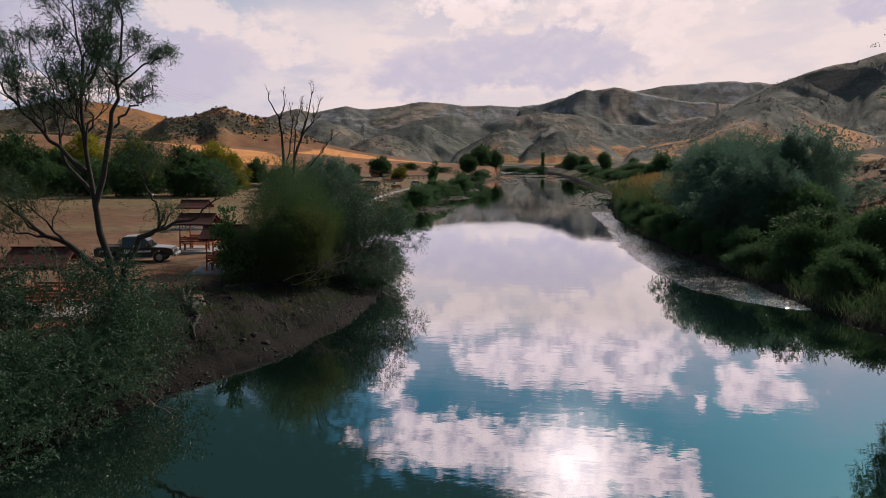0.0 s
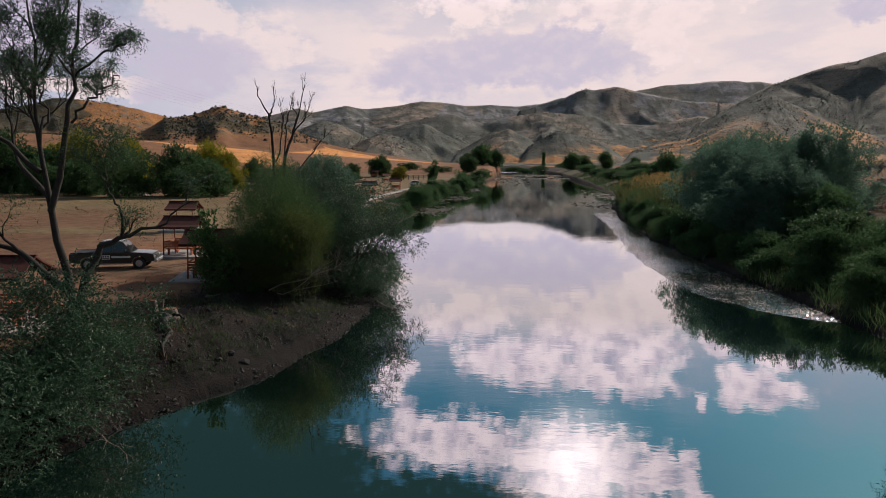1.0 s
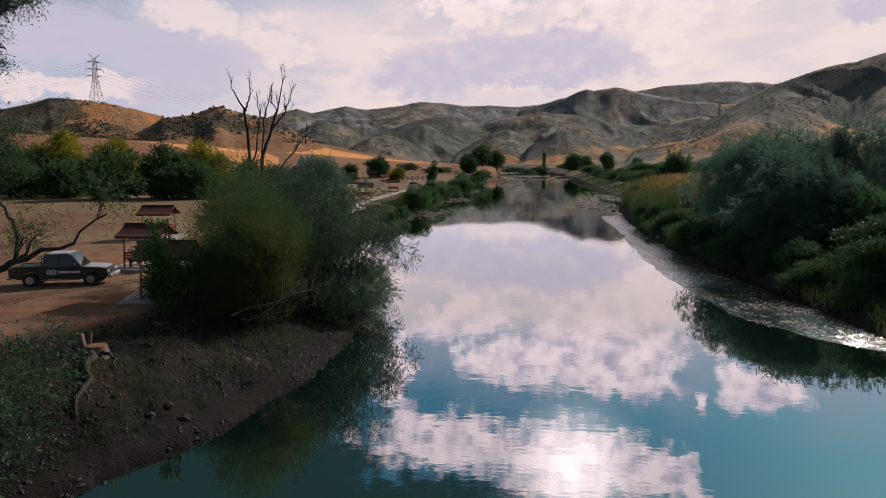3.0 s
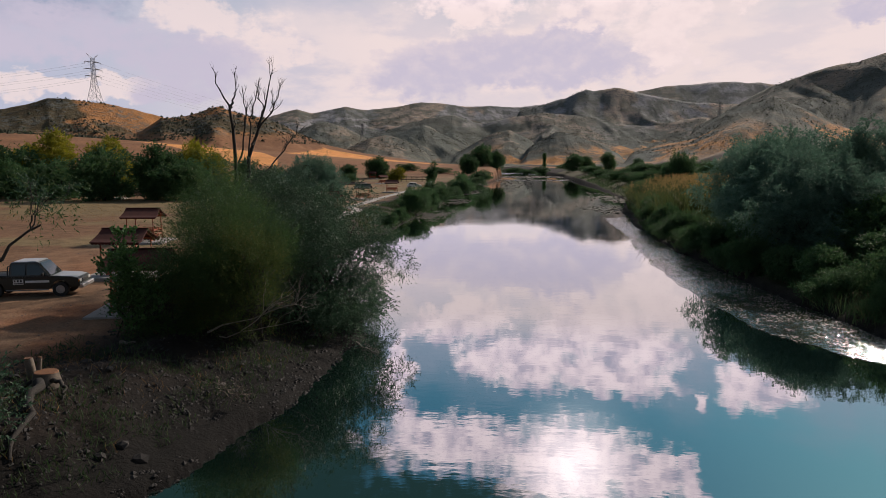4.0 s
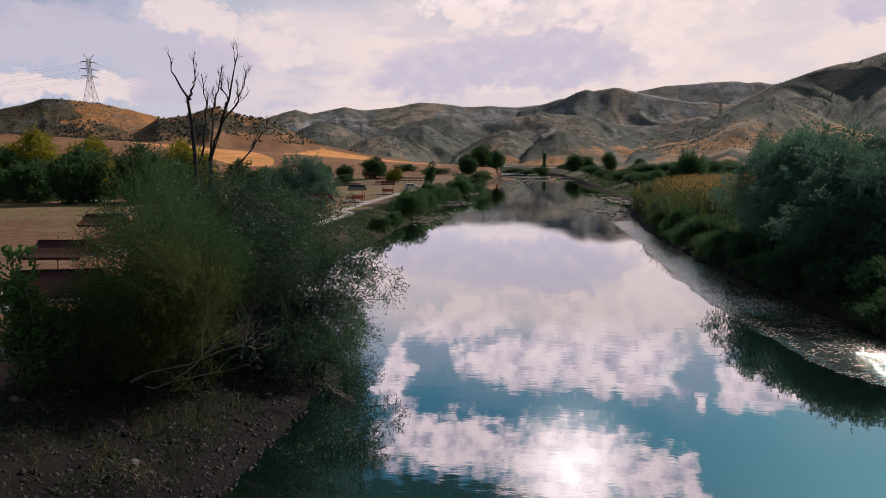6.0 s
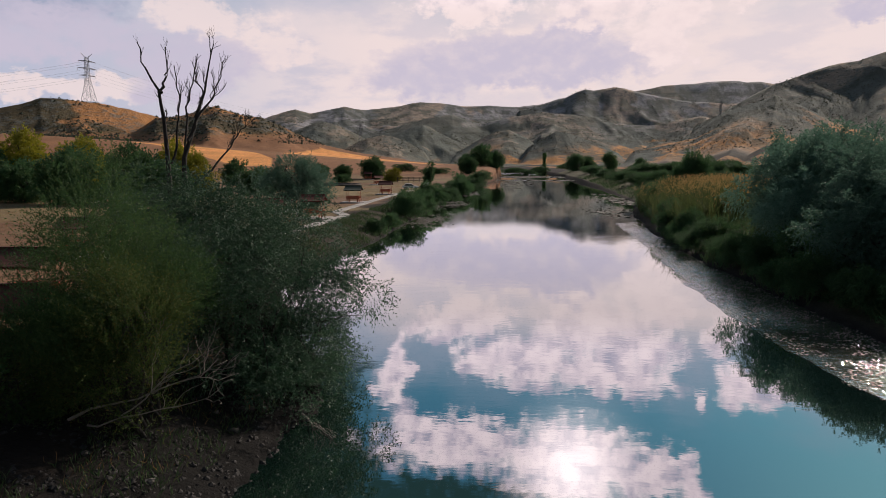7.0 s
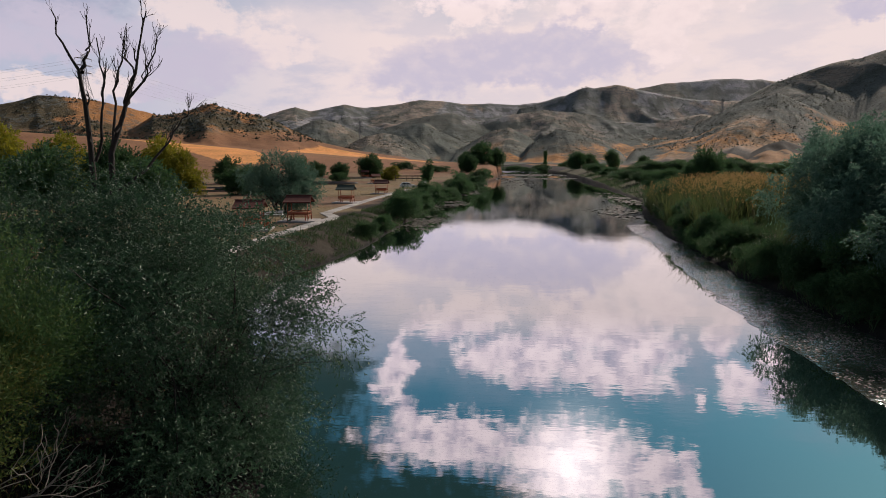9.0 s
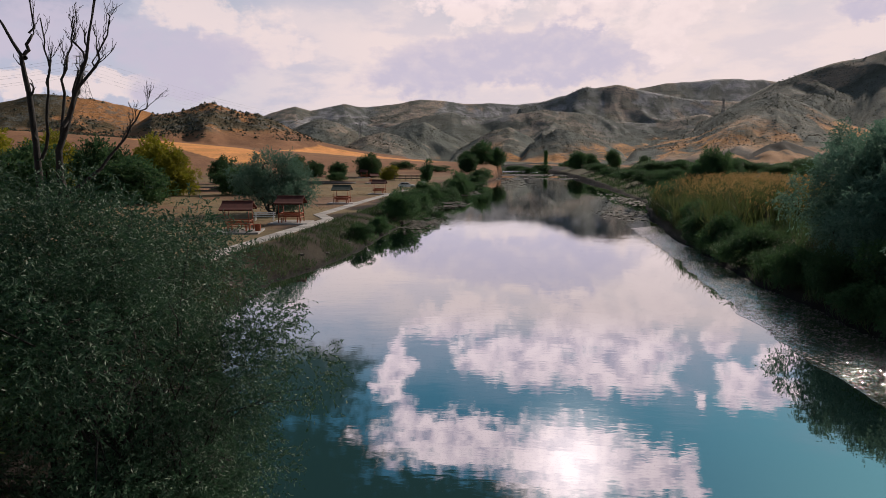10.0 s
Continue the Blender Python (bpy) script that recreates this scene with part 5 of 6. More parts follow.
def shelter_model(roofing, wood, label):
    ob = thing("picnic_shelter", Matrix.Identity(4), label, "shelter", "shelters on the flat")
    for sx in (-1, 1):
        for sy in (-1, 1):
            part("post", rod((sx * 1.08, sy * 0.95, 0.0), (sx * 1.02, sy * 0.9, 1.98), 0.05, 0.04, 8), wood, ob, smooth=True)
    for sy in (-1, 1):
        part("beam", box(2.5, 0.08, 0.10, (0, sy * 0.9, 1.98), 0.01), wood, ob)
        part("edging", scallops(2.75, sy * 1.28, 1.93), roofing, ob)
    for sx in (-1, 1):
        part("rafter", joined(box(0.06, 1.15, 0.07, (sx * 1.1, -0.5, 2.25), 0.01, Matrix.Rotation(radians(25), 4, "X")),
                              box(0.06, 1.15, 0.07, (sx * 1.1, 0.5, 2.25), 0.01, Matrix.Rotation(radians(-25), 4, "X"))), wood, ob)
    roof = part("roof", curved_roof(2.85, 1.32, 1.96, 2.62), roofing, ob)
    part("ridge_cap", box(2.8, 0.16, 0.05, (0, 0, 2.645), 0.02), roofing, roof)
    for sy in (-1, 1):
        part("bench_seat", box(1.9, 0.34, 0.05, (0, sy * 0.72, 0.45), 0.01), wood, ob)
        for z in (0.62, 0.76, 0.90):
            part("backrest_slat", box(2.05, 0.03, 0.10, (0, sy * 0.93, z), 0.006), wood, ob)
        for sx in (-1, 1):
            part("bench_leg", box(0.06, 0.30, 0.44, (sx * 0.8, sy * 0.72, 0.22), 0.008), wood, ob)
    part("tabletop", box(1.7, 0.62, 0.05, (0, 0, 0.76), 0.01), wood, ob)
    for sx in (-1, 1):
        part("table_leg", joined(box(0.06, 0.06, 0.85, (sx * 0.6, 0, 0.38), 0.006, Matrix.Rotation(radians(24), 4, "X")),
                                 box(0.06, 0.06, 0.85, (sx * 0.6, 0, 0.38), 0.006, Matrix.Rotation(radians(-24), 4, "X"))), wood, ob)
    for sx in (-1, 1):
        part("side_rail", joined(box(0.04, 1.8, 0.07, (sx * 1.05, 0, 0.9), 0.006), box(0.04, 1.8, 0.07, (sx * 1.05, 0, 0.5), 0.006)), wood, ob)
    return ob


PADS = []
for roofing, wood, label, places in (
        (M_ROOF, M_RED, "red-stained wooden picnic shelter with dark red roof", [(-18.6, 27.4, 6), (-21.2, 48.0, 3), (-15.4, 39.2, 12), (-28.4, 63.2, 8), (-22.6, 85.6, 10), (-20.5, 94.2, 4),
                                                                               (-21.9, 155.0, 0), (-51.5, 189.5, 0), (-44.0, 253.0, 0), (-34.0, 216.0, 30)]),
        (M_ROOFGREEN, M_RED, "red-stained wooden picnic shelter with dark green roof", [(-22.5, 125.8, 2)]),
        (M_ROOF, M_TEAL, "teal-painted shelter with dark red roof by the pond", [(-66.8, 123.6, 0)])):
    model = shelter_model(roofing, wood, label)
    for k, (x, y, turn) in enumerate(places):
        m = spot(x, y, 0.16, turn)
        PADS.append(m)
        if k == 0:
            model.matrix_basis = m
        else:
            copy_thing(model, m)

pad = tagged(part("concrete_pad", box(3.9, 3.6, 0.5, (0, 0, -0.25), 0.02), M_CONCRETE, None), "pale concrete pad under a picnic shelter", "concrete pad", "pads under the shelters")
for k, m in enumerate(PADS):
    if k == 0:
        pad.matrix_basis = m
    else:
        copy_thing(pad, m)


def paved_path():
    """A narrow concrete path along the top of the bank, in cast lengths with open joints."""
    ob = tagged(new("path"), "pale concrete footpath with a kink along the bank", "path", kind="structure")
    legs = [((-19.2, 70.0), (-17.75, 99.5)), ((-17.9, 99.2), (-20.6, 105.2)), ((-20.5, 105.0), (-20.3, 138.0)), ((-20.3, 138.0), (-19.2, 176.0))]
    for (x0, y0), (x1, y1) in legs:
        run = math.hypot(x1 - x0, y1 - y0)
        n = max(int(run / 2.0), 1)
        turn = math.degrees(math.atan2(y1 - y0, x1 - x0))
        me = None
        for k in range(n):
            s = (k + 0.5) / n
            x, y = x0 + (x1 - x0) * s, y0 + (y1 - y0) * s
            if me is None:
                bm = box(run / n - 0.03, 1.35, 0.22, (0, 0, 0), 0.012)
                me = bpy.data.meshes.new("paving_slab")
                bm.to_mesh(me)
                bm.free()
                me.materials.append(M_CONCRETE)
            piece("paving_slab", me, ob, at=pose(x, y, max(land_at(x + dx, y + dy) for dx in (-0.6, 0, 0.6) for dy in (-0.8, 0, 0.8)) - 0.04, 0, 0, turn))


paved_path()


# ---- vehicles ----
def profile(outline, half, top_half=None, z_low=0.0, z_high=1.0, bevel=0.03):
    """A side outline in x and z, drawn out to both sides and leaning inwards with height."""
    bm = bmesh.new()

    def w(z):
        return half if top_half is None else half + (top_half - half) * min(max((z - z_low) / (z_high - z_low), 0), 1)
    a = [bm.verts.new((x, -w(z), z)) for x, z in outline]
    b = [bm.verts.new((x, w(z), z)) for x, z in outline]
    n = len(outline)
    bm.faces.new(a)
    bm.faces.new(b[::-1])
    for i in range(n):
        bm.faces.new((a[i], b[i], b[(i + 1) % n], a[(i + 1) % n]))
    bmesh.ops.recalc_face_normals(bm, faces=bm.faces)
    if bevel:
        bmesh.ops.bevel(bm, geom=[e_ for e_ in bm.edges if len(e_.link_faces) == 2], offset=bevel, segments=2, affect="EDGES", clamp_overlap=True)
    return bm


def arch(cx, cz, r, steps=8):
    return [(cx + r * math.cos(t), cz + r * math.sin(t)) for t in np.linspace(math.pi, 0, steps)]


def panel(points, thick, lean=0.0):
    """A thin plate: corners in space, given depth along y."""
    bm = bmesh.new()
    f = bm.faces.new([bm.verts.new(p) for p in points])
    up = bmesh.ops.extrude_face_region(bm, geom=[f])
    bmesh.ops.translate(bm, vec=(0, thick, 0), verts=[v for v in up["geom"] if isinstance(v, bmesh.types.BMVert)])
    bmesh.ops.recalc_face_normals(bm, faces=bm.faces)
    return bm


def wheel(parent, x, y, r, width):
    tyre = part("tyre", rod((x, y - width / 2, r), (x, y + width / 2, r), r, sides=24), M_TYRE, parent, smooth=False)
    s = -1 if y < 0 else 1
    part("rim", joined(rod((x, y, r), (x, y + s * (width / 2 + 0.012), r), r * 0.60, r * 0.56, 20), rod((x, y, r), (x, y + s * (width / 2 + 0.04), r), r * 0.2, r * 0.16, 12)), M_RIM, tyre)


def pickup():
    ob = thing("pickup_truck", Matrix.Identity(4), "dark green double-cab pickup truck with pale roof and bonnet", "car")
    low = [(-2.42, 0.50), (-2.46, 0.60), (-2.44, 1.00), (-0.78, 1.02), (1.02, 1.02), (1.9, 0.97), (2.28, 0.90), (2.36, 0.78), (2.38, 0.48), (1.92, 0.46)]
    low += [p for p in arch(1.48, 0.40, 0.43)[::-1]] + [(1.0, 0.40), (-1.0, 0.40)] + [p for p in arch(-1.47, 0.40, 0.43)[::-1]]
    part("body", profile(low, 0.84, 0.81, 0.5, 1.05, 0.025), M_CARGREEN, ob, "dark green lower body")
    part("cab", profile([(-0.82, 1.00), (-0.78, 1.64), (-0.68, 1.71), (0.40, 1.72), (0.52, 1.68), (1.05, 1.02)], 0.81, 0.68, 1.0, 1.72, 0.03), M_CARGREEN, ob)
    part("roof", profile([(-0.74, 1.70), (-0.64, 1.745), (0.38, 1.755), (0.48, 1.71)], 0.675, 0.63, 1.70, 1.755, 0.012), M_CARGREY, ob, "pale grey roof")
    part("bonnet", profile([(1.06, 1.02), (1.10, 1.045), (1.88, 1.00), (2.24, 0.93), (2.22, 0.91), (1.86, 0.97)], 0.76, bevel=0.006), M_CARGREY, ob, "pale grey bonnet")
    for s in (-1, 1):
        y0, y1 = s * 0.825, s * 0.70
        part("front_window", panel([(0.02, y0, 1.10), (0.90, y0, 1.10), (0.50, y1, 1.60), (0.02, y1, 1.60)], s * 0.012), M_GLASS, ob)
        part("rear_window", panel([(-0.68, y0, 1.10), (-0.06, y0, 1.10), (-0.06, y1, 1.60), (-0.66, y1, 1.60)], s * 0.012), M_GLASS, ob)
        part("door_stripe", panel([(-0.08, s * 0.843, 0.72), (1.0, s * 0.843, 0.72), (1.0, s * 0.838, 0.83), (-0.08, s * 0.838, 0.83)], s * 0.008), M_WHITE, ob, "white stripe on the doors")
        sign = part("door_sign", panel([(-0.62, s * 0.845, 0.64), (-0.16, s * 0.845, 0.64), (-0.16, s * 0.832, 0.90), (-0.62, s * 0.832, 0.90)], s * 0.008), M_WHITE, ob, "white sign on the door")
        for k in range(3):
            part("sign_bar", panel([(-0.58 + k * 0.14, s * 0.856, 0.77), (-0.50 + k * 0.14, s * 0.856, 0.77), (-0.50 + k * 0.14, s * 0.846, 0.87), (-0.58 + k * 0.14, s * 0.846, 0.87)], s * 0.004), M_BLACK, sign)
        part("sign_bar", panel([(-0.59, s * 0.857, 0.67), (-0.19, s * 0.857, 0.67), (-0.19, s * 0.852, 0.72), (-0.59, s * 0.852, 0.72)], s * 0.004), M_BLACK, sign)
        part("door_handle", box(0.16, 0.03, 0.035, (0.10, s * 0.845, 0.95), 0.008), M_BLACK, ob)
        part("door_handle", box(0.16, 0.03, 0.035, (-0.60, s * 0.845, 0.95), 0.008), M_BLACK, ob)
        part("mirror", box(0.10, 0.16, 0.15, (0.74, s * 0.92, 1.14), 0.02), M_BLACK, ob)
        part("headlight", box(0.06, 0.30, 0.15, (2.34, s * 0.60, 0.76), 0.02), M_LAMP, ob)
        part("indicator", box(0.06, 0.08, 0.13, (2.33, s * 0.79, 0.76), 0.015), M_INDICATOR, ob)
        part("tail_light", box(0.04, 0.12, 0.32, (-2.46, s * 0.74, 0.80), 0.01), M_ROOF, ob)
        part("bed_rail", rod((-2.38, s * 0.78, 1.06), (-0.84, s * 0.78, 1.06), 0.028), M_BLACK, ob)
        part("sill_step", box(1.9, 0.10, 0.05, (0.0, s * 0.83, 0.36), 0.012), M_RIM, ob)
        for x in (1.48, -1.47):
            wheel(ob, x, s * 0.74, 0.36, 0.22)
    part("windscreen", slope_pane(), M_GLASS, ob)
    part("bed_floor", box(1.5, 1.46, 0.04, (-1.6, 0, 1.035), 0.0), M_BLACK, ob)
    part("roll_bar", joined(rod((-0.9, -0.7, 1.0), (-0.9, -0.62, 1.5), 0.03), rod((-0.9, 0.7, 1.0), (-0.9, 0.62, 1.5), 0.03), rod((-0.9, -0.62, 1.5), (-0.9, 0.62, 1.5), 0.03)), M_BLACK, ob)
    part("front_bumper", box(0.22, 1.66, 0.20, (2.42, 0, 0.50), 0.04), M_RIM, ob, "silver front bumper")
    part("rear_bumper", box(0.18, 1.60, 0.14, (-2.50, 0, 0.48), 0.03), M_RIM, ob)
    part("grille", box(0.04, 0.86, 0.15, (2.365, 0, 0.76), 0.01), M_BLACK, ob)
    return ob


def slope_pane():
    bm = bmesh.new()
    c = [(1.035, -0.72, 1.07), (1.035, 0.72, 1.07), (0.565, 0.62, 1.655), (0.565, -0.62, 1.655)]
    n = Vector((0.70, 0, 0.72)) * 0.012
    a = [bm.verts.new(Vector(p) + n) for p in c]
    b = [bm.verts.new(Vector(p) - n * 0.3) for p in c]
    bm.faces.new(a)
    bm.faces.new(b[::-1])
    for i in range(4):
        bm.faces.new((a[i], a[(i + 1) % 4], b[(i + 1) % 4], b[i]))
    bmesh.ops.recalc_face_normals(bm, faces=bm.faces)
    return bm


def small_car():
    ob = thing("car", Matrix.Identity(4), "white hatchback parked on the flat", "car")
    low = [(-2.0, 0.40), (-2.05, 0.55), (-2.0, 0.86), (0.9, 0.90), (1.7, 0.80), (2.0, 0.68), (2.05, 0.40), (1.75, 0.32)]
    low += arch(1.28, 0.30, 0.35)[::-1] + arch(-1.28, 0.30, 0.35)[::-1]
    part("body", profile(low, 0.82, 0.79, 0.4, 0.9, 0.03), M_WHITE, ob)
    part("cabin", profile([(-1.85, 0.86), (-1.45, 1.36), (-1.2, 1.42), (0.0, 1.43), (0.2, 1.40), (0.95, 0.88)], 0.78, 0.60, 0.88, 1.43, 0.03), M_WHITE, ob)
    for s in (-1, 1):
        y0, y1 = s * 0.785, s * 0.645
        part("front_window", panel([(-0.35, y0, 0.93), (0.72, y0, 0.93), (0.16, y1, 1.34), (-0.35, y1, 1.34)], s * 0.012), M_GLASS, ob)
        part("rear_window", panel([(-1.55, y0, 0.93), (-0.43, y0, 0.93), (-0.43, y1, 1.34), (-1.28, y1, 1.34)], s * 0.012), M_GLASS, ob)
        part("headlight", box(0.08, 0.3, 0.12, (1.98, s * 0.6, 0.62), 0.02), M_LAMP, ob)
        part("tail_light", box(0.05, 0.16, 0.24, (-2.03, s * 0.66, 0.72), 0.02), M_ROOF, ob)
        for x in (1.28, -1.28):
            wheel(ob, x, s * 0.72, 0.30, 0.19)
    return ob


pickup().matrix_basis = spot(-22.8, 42.3, 0.0, 15)
small_car().matrix_basis = spot(-20.3, 184.0, 0.0, 8)


def lorry():
    ob = thing("lorry", Matrix.Identity(4), "white lorry on the far road", "truck")
    part("cargo_box", box(5.2, 2.3, 2.4, (-1.2, 0, 2.0), 0.04), M_WHITE, ob)
    part("cab", profile([(1.5, 0.6), (1.5, 2.5), (2.9, 2.5), (3.3, 1.6), (3.35, 0.6)], 1.1, 1.0, 0.6, 2.5, 0.05), M_WHITE, ob)
    part("chassis", box(6.6, 1.0, 0.25, (-0.2, 0, 0.65), 0.02), M_BLACK, ob)
    for s in (-1, 1):
        part("side_window", panel([(1.9, s * 1.06, 1.6), (2.8, s * 1.06, 1.6), (2.65, s * 1.02, 2.3), (1.9, s * 1.02, 2.3)], s * 0.03), M_GLASS, ob)
        for x in (2.3, -1.6, -2.8):
            wheel(ob, x, s * 0.95, 0.48, 0.28)
    return ob


lorry().matrix_basis = spot(250, 640, 0.2, 175)


# ---- loose things on the left bank ----
def stump():
    """A low sawn stump whose bare roots run down the bank."""
    rng = np.random.default_rng(5)
    bx, by = -12.7, 28.8
    z0 = land_at(bx, by) - 0.12
    ob = thing("tree_stump", pose(bx, by, z0), "cut tree stump with a bare root running down the bank", "stump")
    path = np.array([(0, 0, 0), (0.02, 0.02, 0.22), (0.0, 0.04, 0.42), (0.0, 0.05, 0.5)])
    piece("trunk", sheet("trunk", *tube(path, [0.58, 0.40, 0.34, 0.33], 14), M_DEADWOOD, True), ob)
    bm = bmesh.new()
    bmesh.ops.create_cone(bm, cap_ends=True, segments=14, radius1=0.33, radius2=0.30, depth=0.05)
    bmesh.ops.translate(bm, vec=(0, 0.05, 0.515), verts=bm.verts)
    part("cut_face", bm, M_CUT, ob, "orange-brown sawn face")
    for ends, r in ((((0.1, -0.3), (0.45, -0.9), (0.6, -1.6), (1.2, -2.2), (1.3, -3.0), (1.7, -3.7)), 0.20), (((0.3, -0.1), (0.9, -0.4), (1.3, -1.1)), 0.10),
                    (((-0.25, -0.25), (-0.5, -0.8), (-0.3, -1.4)), 0.09)):
        pts = np.array(ends)
        s = np.linspace(0, len(pts) - 1, 11)
        xy = np.stack([np.interp(s, np.arange(len(pts)), pts[:, i]) for i in range(2)], 1) + rng.normal(size=(11, 2)) * 0.05
        z = land(xy[:, 0] + bx, xy[:, 1] + by) - z0 + np.linspace(0.22, 0.05, 11) + rng.normal(size=11) * 0.03
        piece("root", sheet("root", *tube(np.column_stack([xy, z]), np.linspace(r * 0.7, r * 0.2, 11), 8), M_BARK, True), ob, "bare root")


stump()


def block_of_wood(x, y, h, r, lean, turn, label):
    ob = thing("split_log", spot(x, y, -0.1, turn), label, "log")
    path = np.array([(0, 0, 0), (lean * 0.5, 0, h * 0.5), (lean, 0, h)])
    piece("trunk", sheet("trunk", *tube(path, [r, r * 0.95, r * 0.9], 9), M_DEADWOOD, True), ob)
    bm = bmesh.new()
    bmesh.ops.create_cone(bm, cap_ends=True, segments=9, radius1=r * 0.9, radius2=r * 0.8, depth=0.03)
    bmesh.ops.translate(bm, vec=(lean, 0, h + 0.01), verts=bm.verts)
    part("cut_face", bm, M_CUT, ob, "sawn end")


block_of_wood(-13.5, 29.4, 0.75, 0.14, -0.12, 10, "upright split log beside the stump")
block_of_wood(-13.25, 29.2, 0.85, 0.07, 0.16, -10, "thin pale stake leaning by the stump")


def dry_branch(x, y, dz, way, r, seed, label, wood=None, count=4, reach=0.9, level=2):
    rng = np.random.default_rng(seed)
    ob = thing("dead_branch", spot(x, y, dz), label, "branch")
    tubes, ends = [], []
    branching(bent((0, 0, 0), way, rng, 9, 0.25), r, r * 0.25, rng, level, count, reach, 0.45, 0.1, tubes, ends, 6)
    piece("wood", sheet("wood", *gather(tubes), wood or M_PALEWOOD, True), ob)


dry_branch(-10.6, 34.9, 0.35, (3.7, 0.5, 1.5), 0.045, 3, "long bleached dead branch leaning out of the thicket", None, 6, 1.7, 2)
dry_branch(-10.2, 35.0, 0.3, (3.2, 0.7, 0.8), 0.028, 23, "bleached dead branch at the foot of the thicket", None, 5, 1.2, 1)
dry_branch(-9.4, 35.2, 0.6, (2.4, 0.5, 1.7), 0.024, 24, "bleached dead branch at the foot of the thicket", None, 5, 1.1, 1)
dry_branch(-9.3, 31.4, 0.05, (1.6, -0.8, 0.1), 0.012, 4, "dry fallen twigs on the bank", M_DEADWOOD, 7, 0.6)
dry_branch(-8.6, 31.0, 0.05, (1.1, -1.0, 0.0), 0.012, 6, "dry fallen twigs on the bank", M_DEADWOOD, 7, 0.6)
dry_branch(-9.0, 30.8, 0.08, (1.4, -0.2, 0.05), 0.012, 7, "dry fallen twigs on the bank", M_DEADWOOD, 7, 0.6)
dry_branch(-5.9, 39.0, 0.1, (1.3, -1.4, -0.15), 0.04, 9, "bare branch hanging into the water", None, 5, 0.8)
dry_branch(-11.2, 20.2, 0.3, (2.2, -1.2, -0.2), 0.035, 10, "bare branch hanging over the water", M_DEADWOOD, 5, 0.8)
dry_branch(-13.2, 33.5, 0.05, (1.0, -0.8, 0.25), 0.10, 12, "short dead log lying on the bank", M_DEADWOOD, 1, 0.4, 1)


def bench():
    ob = thing("bench", spot(-24.3, 97.0, 0.0, 4), "pale weathered wooden bench under the tree", "bench")
    for k in range(3):
        part("seat_slat", box(2.3, 0.11, 0.04, (0, -0.13 + k * 0.13, 0.45), 0.006), M_WHITE, ob)
    for k in range(2):
        part("back_slat", box(2.3, 0.03, 0.12, (0, 0.26, 0.66 + k * 0.17), 0.006), M_WHITE, ob)
    for x in (-0.95, 0.95):
        part("leg", joined(box(0.08, 0.07, 0.45, (x, -0.12, 0.22), 0.008), box(0.08, 0.07, 0.9, (x, 0.24, 0.45), 0.008)), M_WHITE, ob)


bench()


def bin_():
    ob = thing("litter_bin", spot(-20.9, 85.6, 0.0), "rusty red litter bin by the path", "bin")
    bm = bmesh.new()
    bmesh.ops.create_cone(bm, cap_ends=False, segments=16, radius1=0.24, radius2=0.28, depth=0.7)
    bmesh.ops.translate(bm, vec=(0, 0, 0.37), verts=bm.verts)
    part("drum", bm, M_RED, ob, smooth=True)
    part("base", rod((0, 0, 0), (0, 0, 0.04), 0.25, sides=16), M_RED, ob)
    bm = bmesh.new()
    bmesh.ops.create_cone(bm, cap_ends=False, segments=16, radius1=0.30, radius2=0.30, depth=0.04)
    bmesh.ops.translate(bm, vec=(0, 0, 0.72), verts=bm.verts)
    part("rim", bm, M_RED, ob)


bin_()


def sign_board():
    ob = thing("white_board", spot(-16.4, 184.0, 0.0), "white board standing by the water", "board")
    part("panel", box(1.4, 0.06, 1.5, (0, 0, 0.95), 0.01), M_WHITE, ob)
    for x in (-0.55, 0.55):
        part("leg", box(0.06, 0.06, 0.5, (x, 0.05, 0.2), 0.005), M_STEEL, ob)


sign_board()


def deck(x, y, length, turn, label):
    """A low plank deck on posts with a rail."""
    ob = thing("wooden_deck", spot(x, y, 0.0, turn), label, "deck")
    n = int(length / 0.28)
    for k in range(n):
        part("plank", box(0.26, 1.8, 0.05, (-length / 2 + (k + 0.5) * 0.28, 0, 0.75), 0.006), M_PLANK, ob)
    for k in range(int(length / 1.8) + 1):
        px = -length / 2 + k * 1.8
        for s in (-1, 1):
            part("post", box(0.11, 0.11, 1.75, (px, s * 0.85, 0.85), 0.01), M_PLANK, ob)
    for s in (-1, 1):
        for z in (1.25, 1.6):
            part("rail", box(length, 0.05, 0.09, (0, s * 0.85, z), 0.006), M_PLANK, ob)
        part("joist", box(length, 0.08, 0.16, (0, s * 0.7, 0.64), 0.006), M_PLANK, ob)


deck(-47, 151.5, 7.0, 2, "dark plank deck with a rail at the pond")
deck(-26.5, 236.0, 9.0, 12, "dark timber footbridge with rails on the flat")


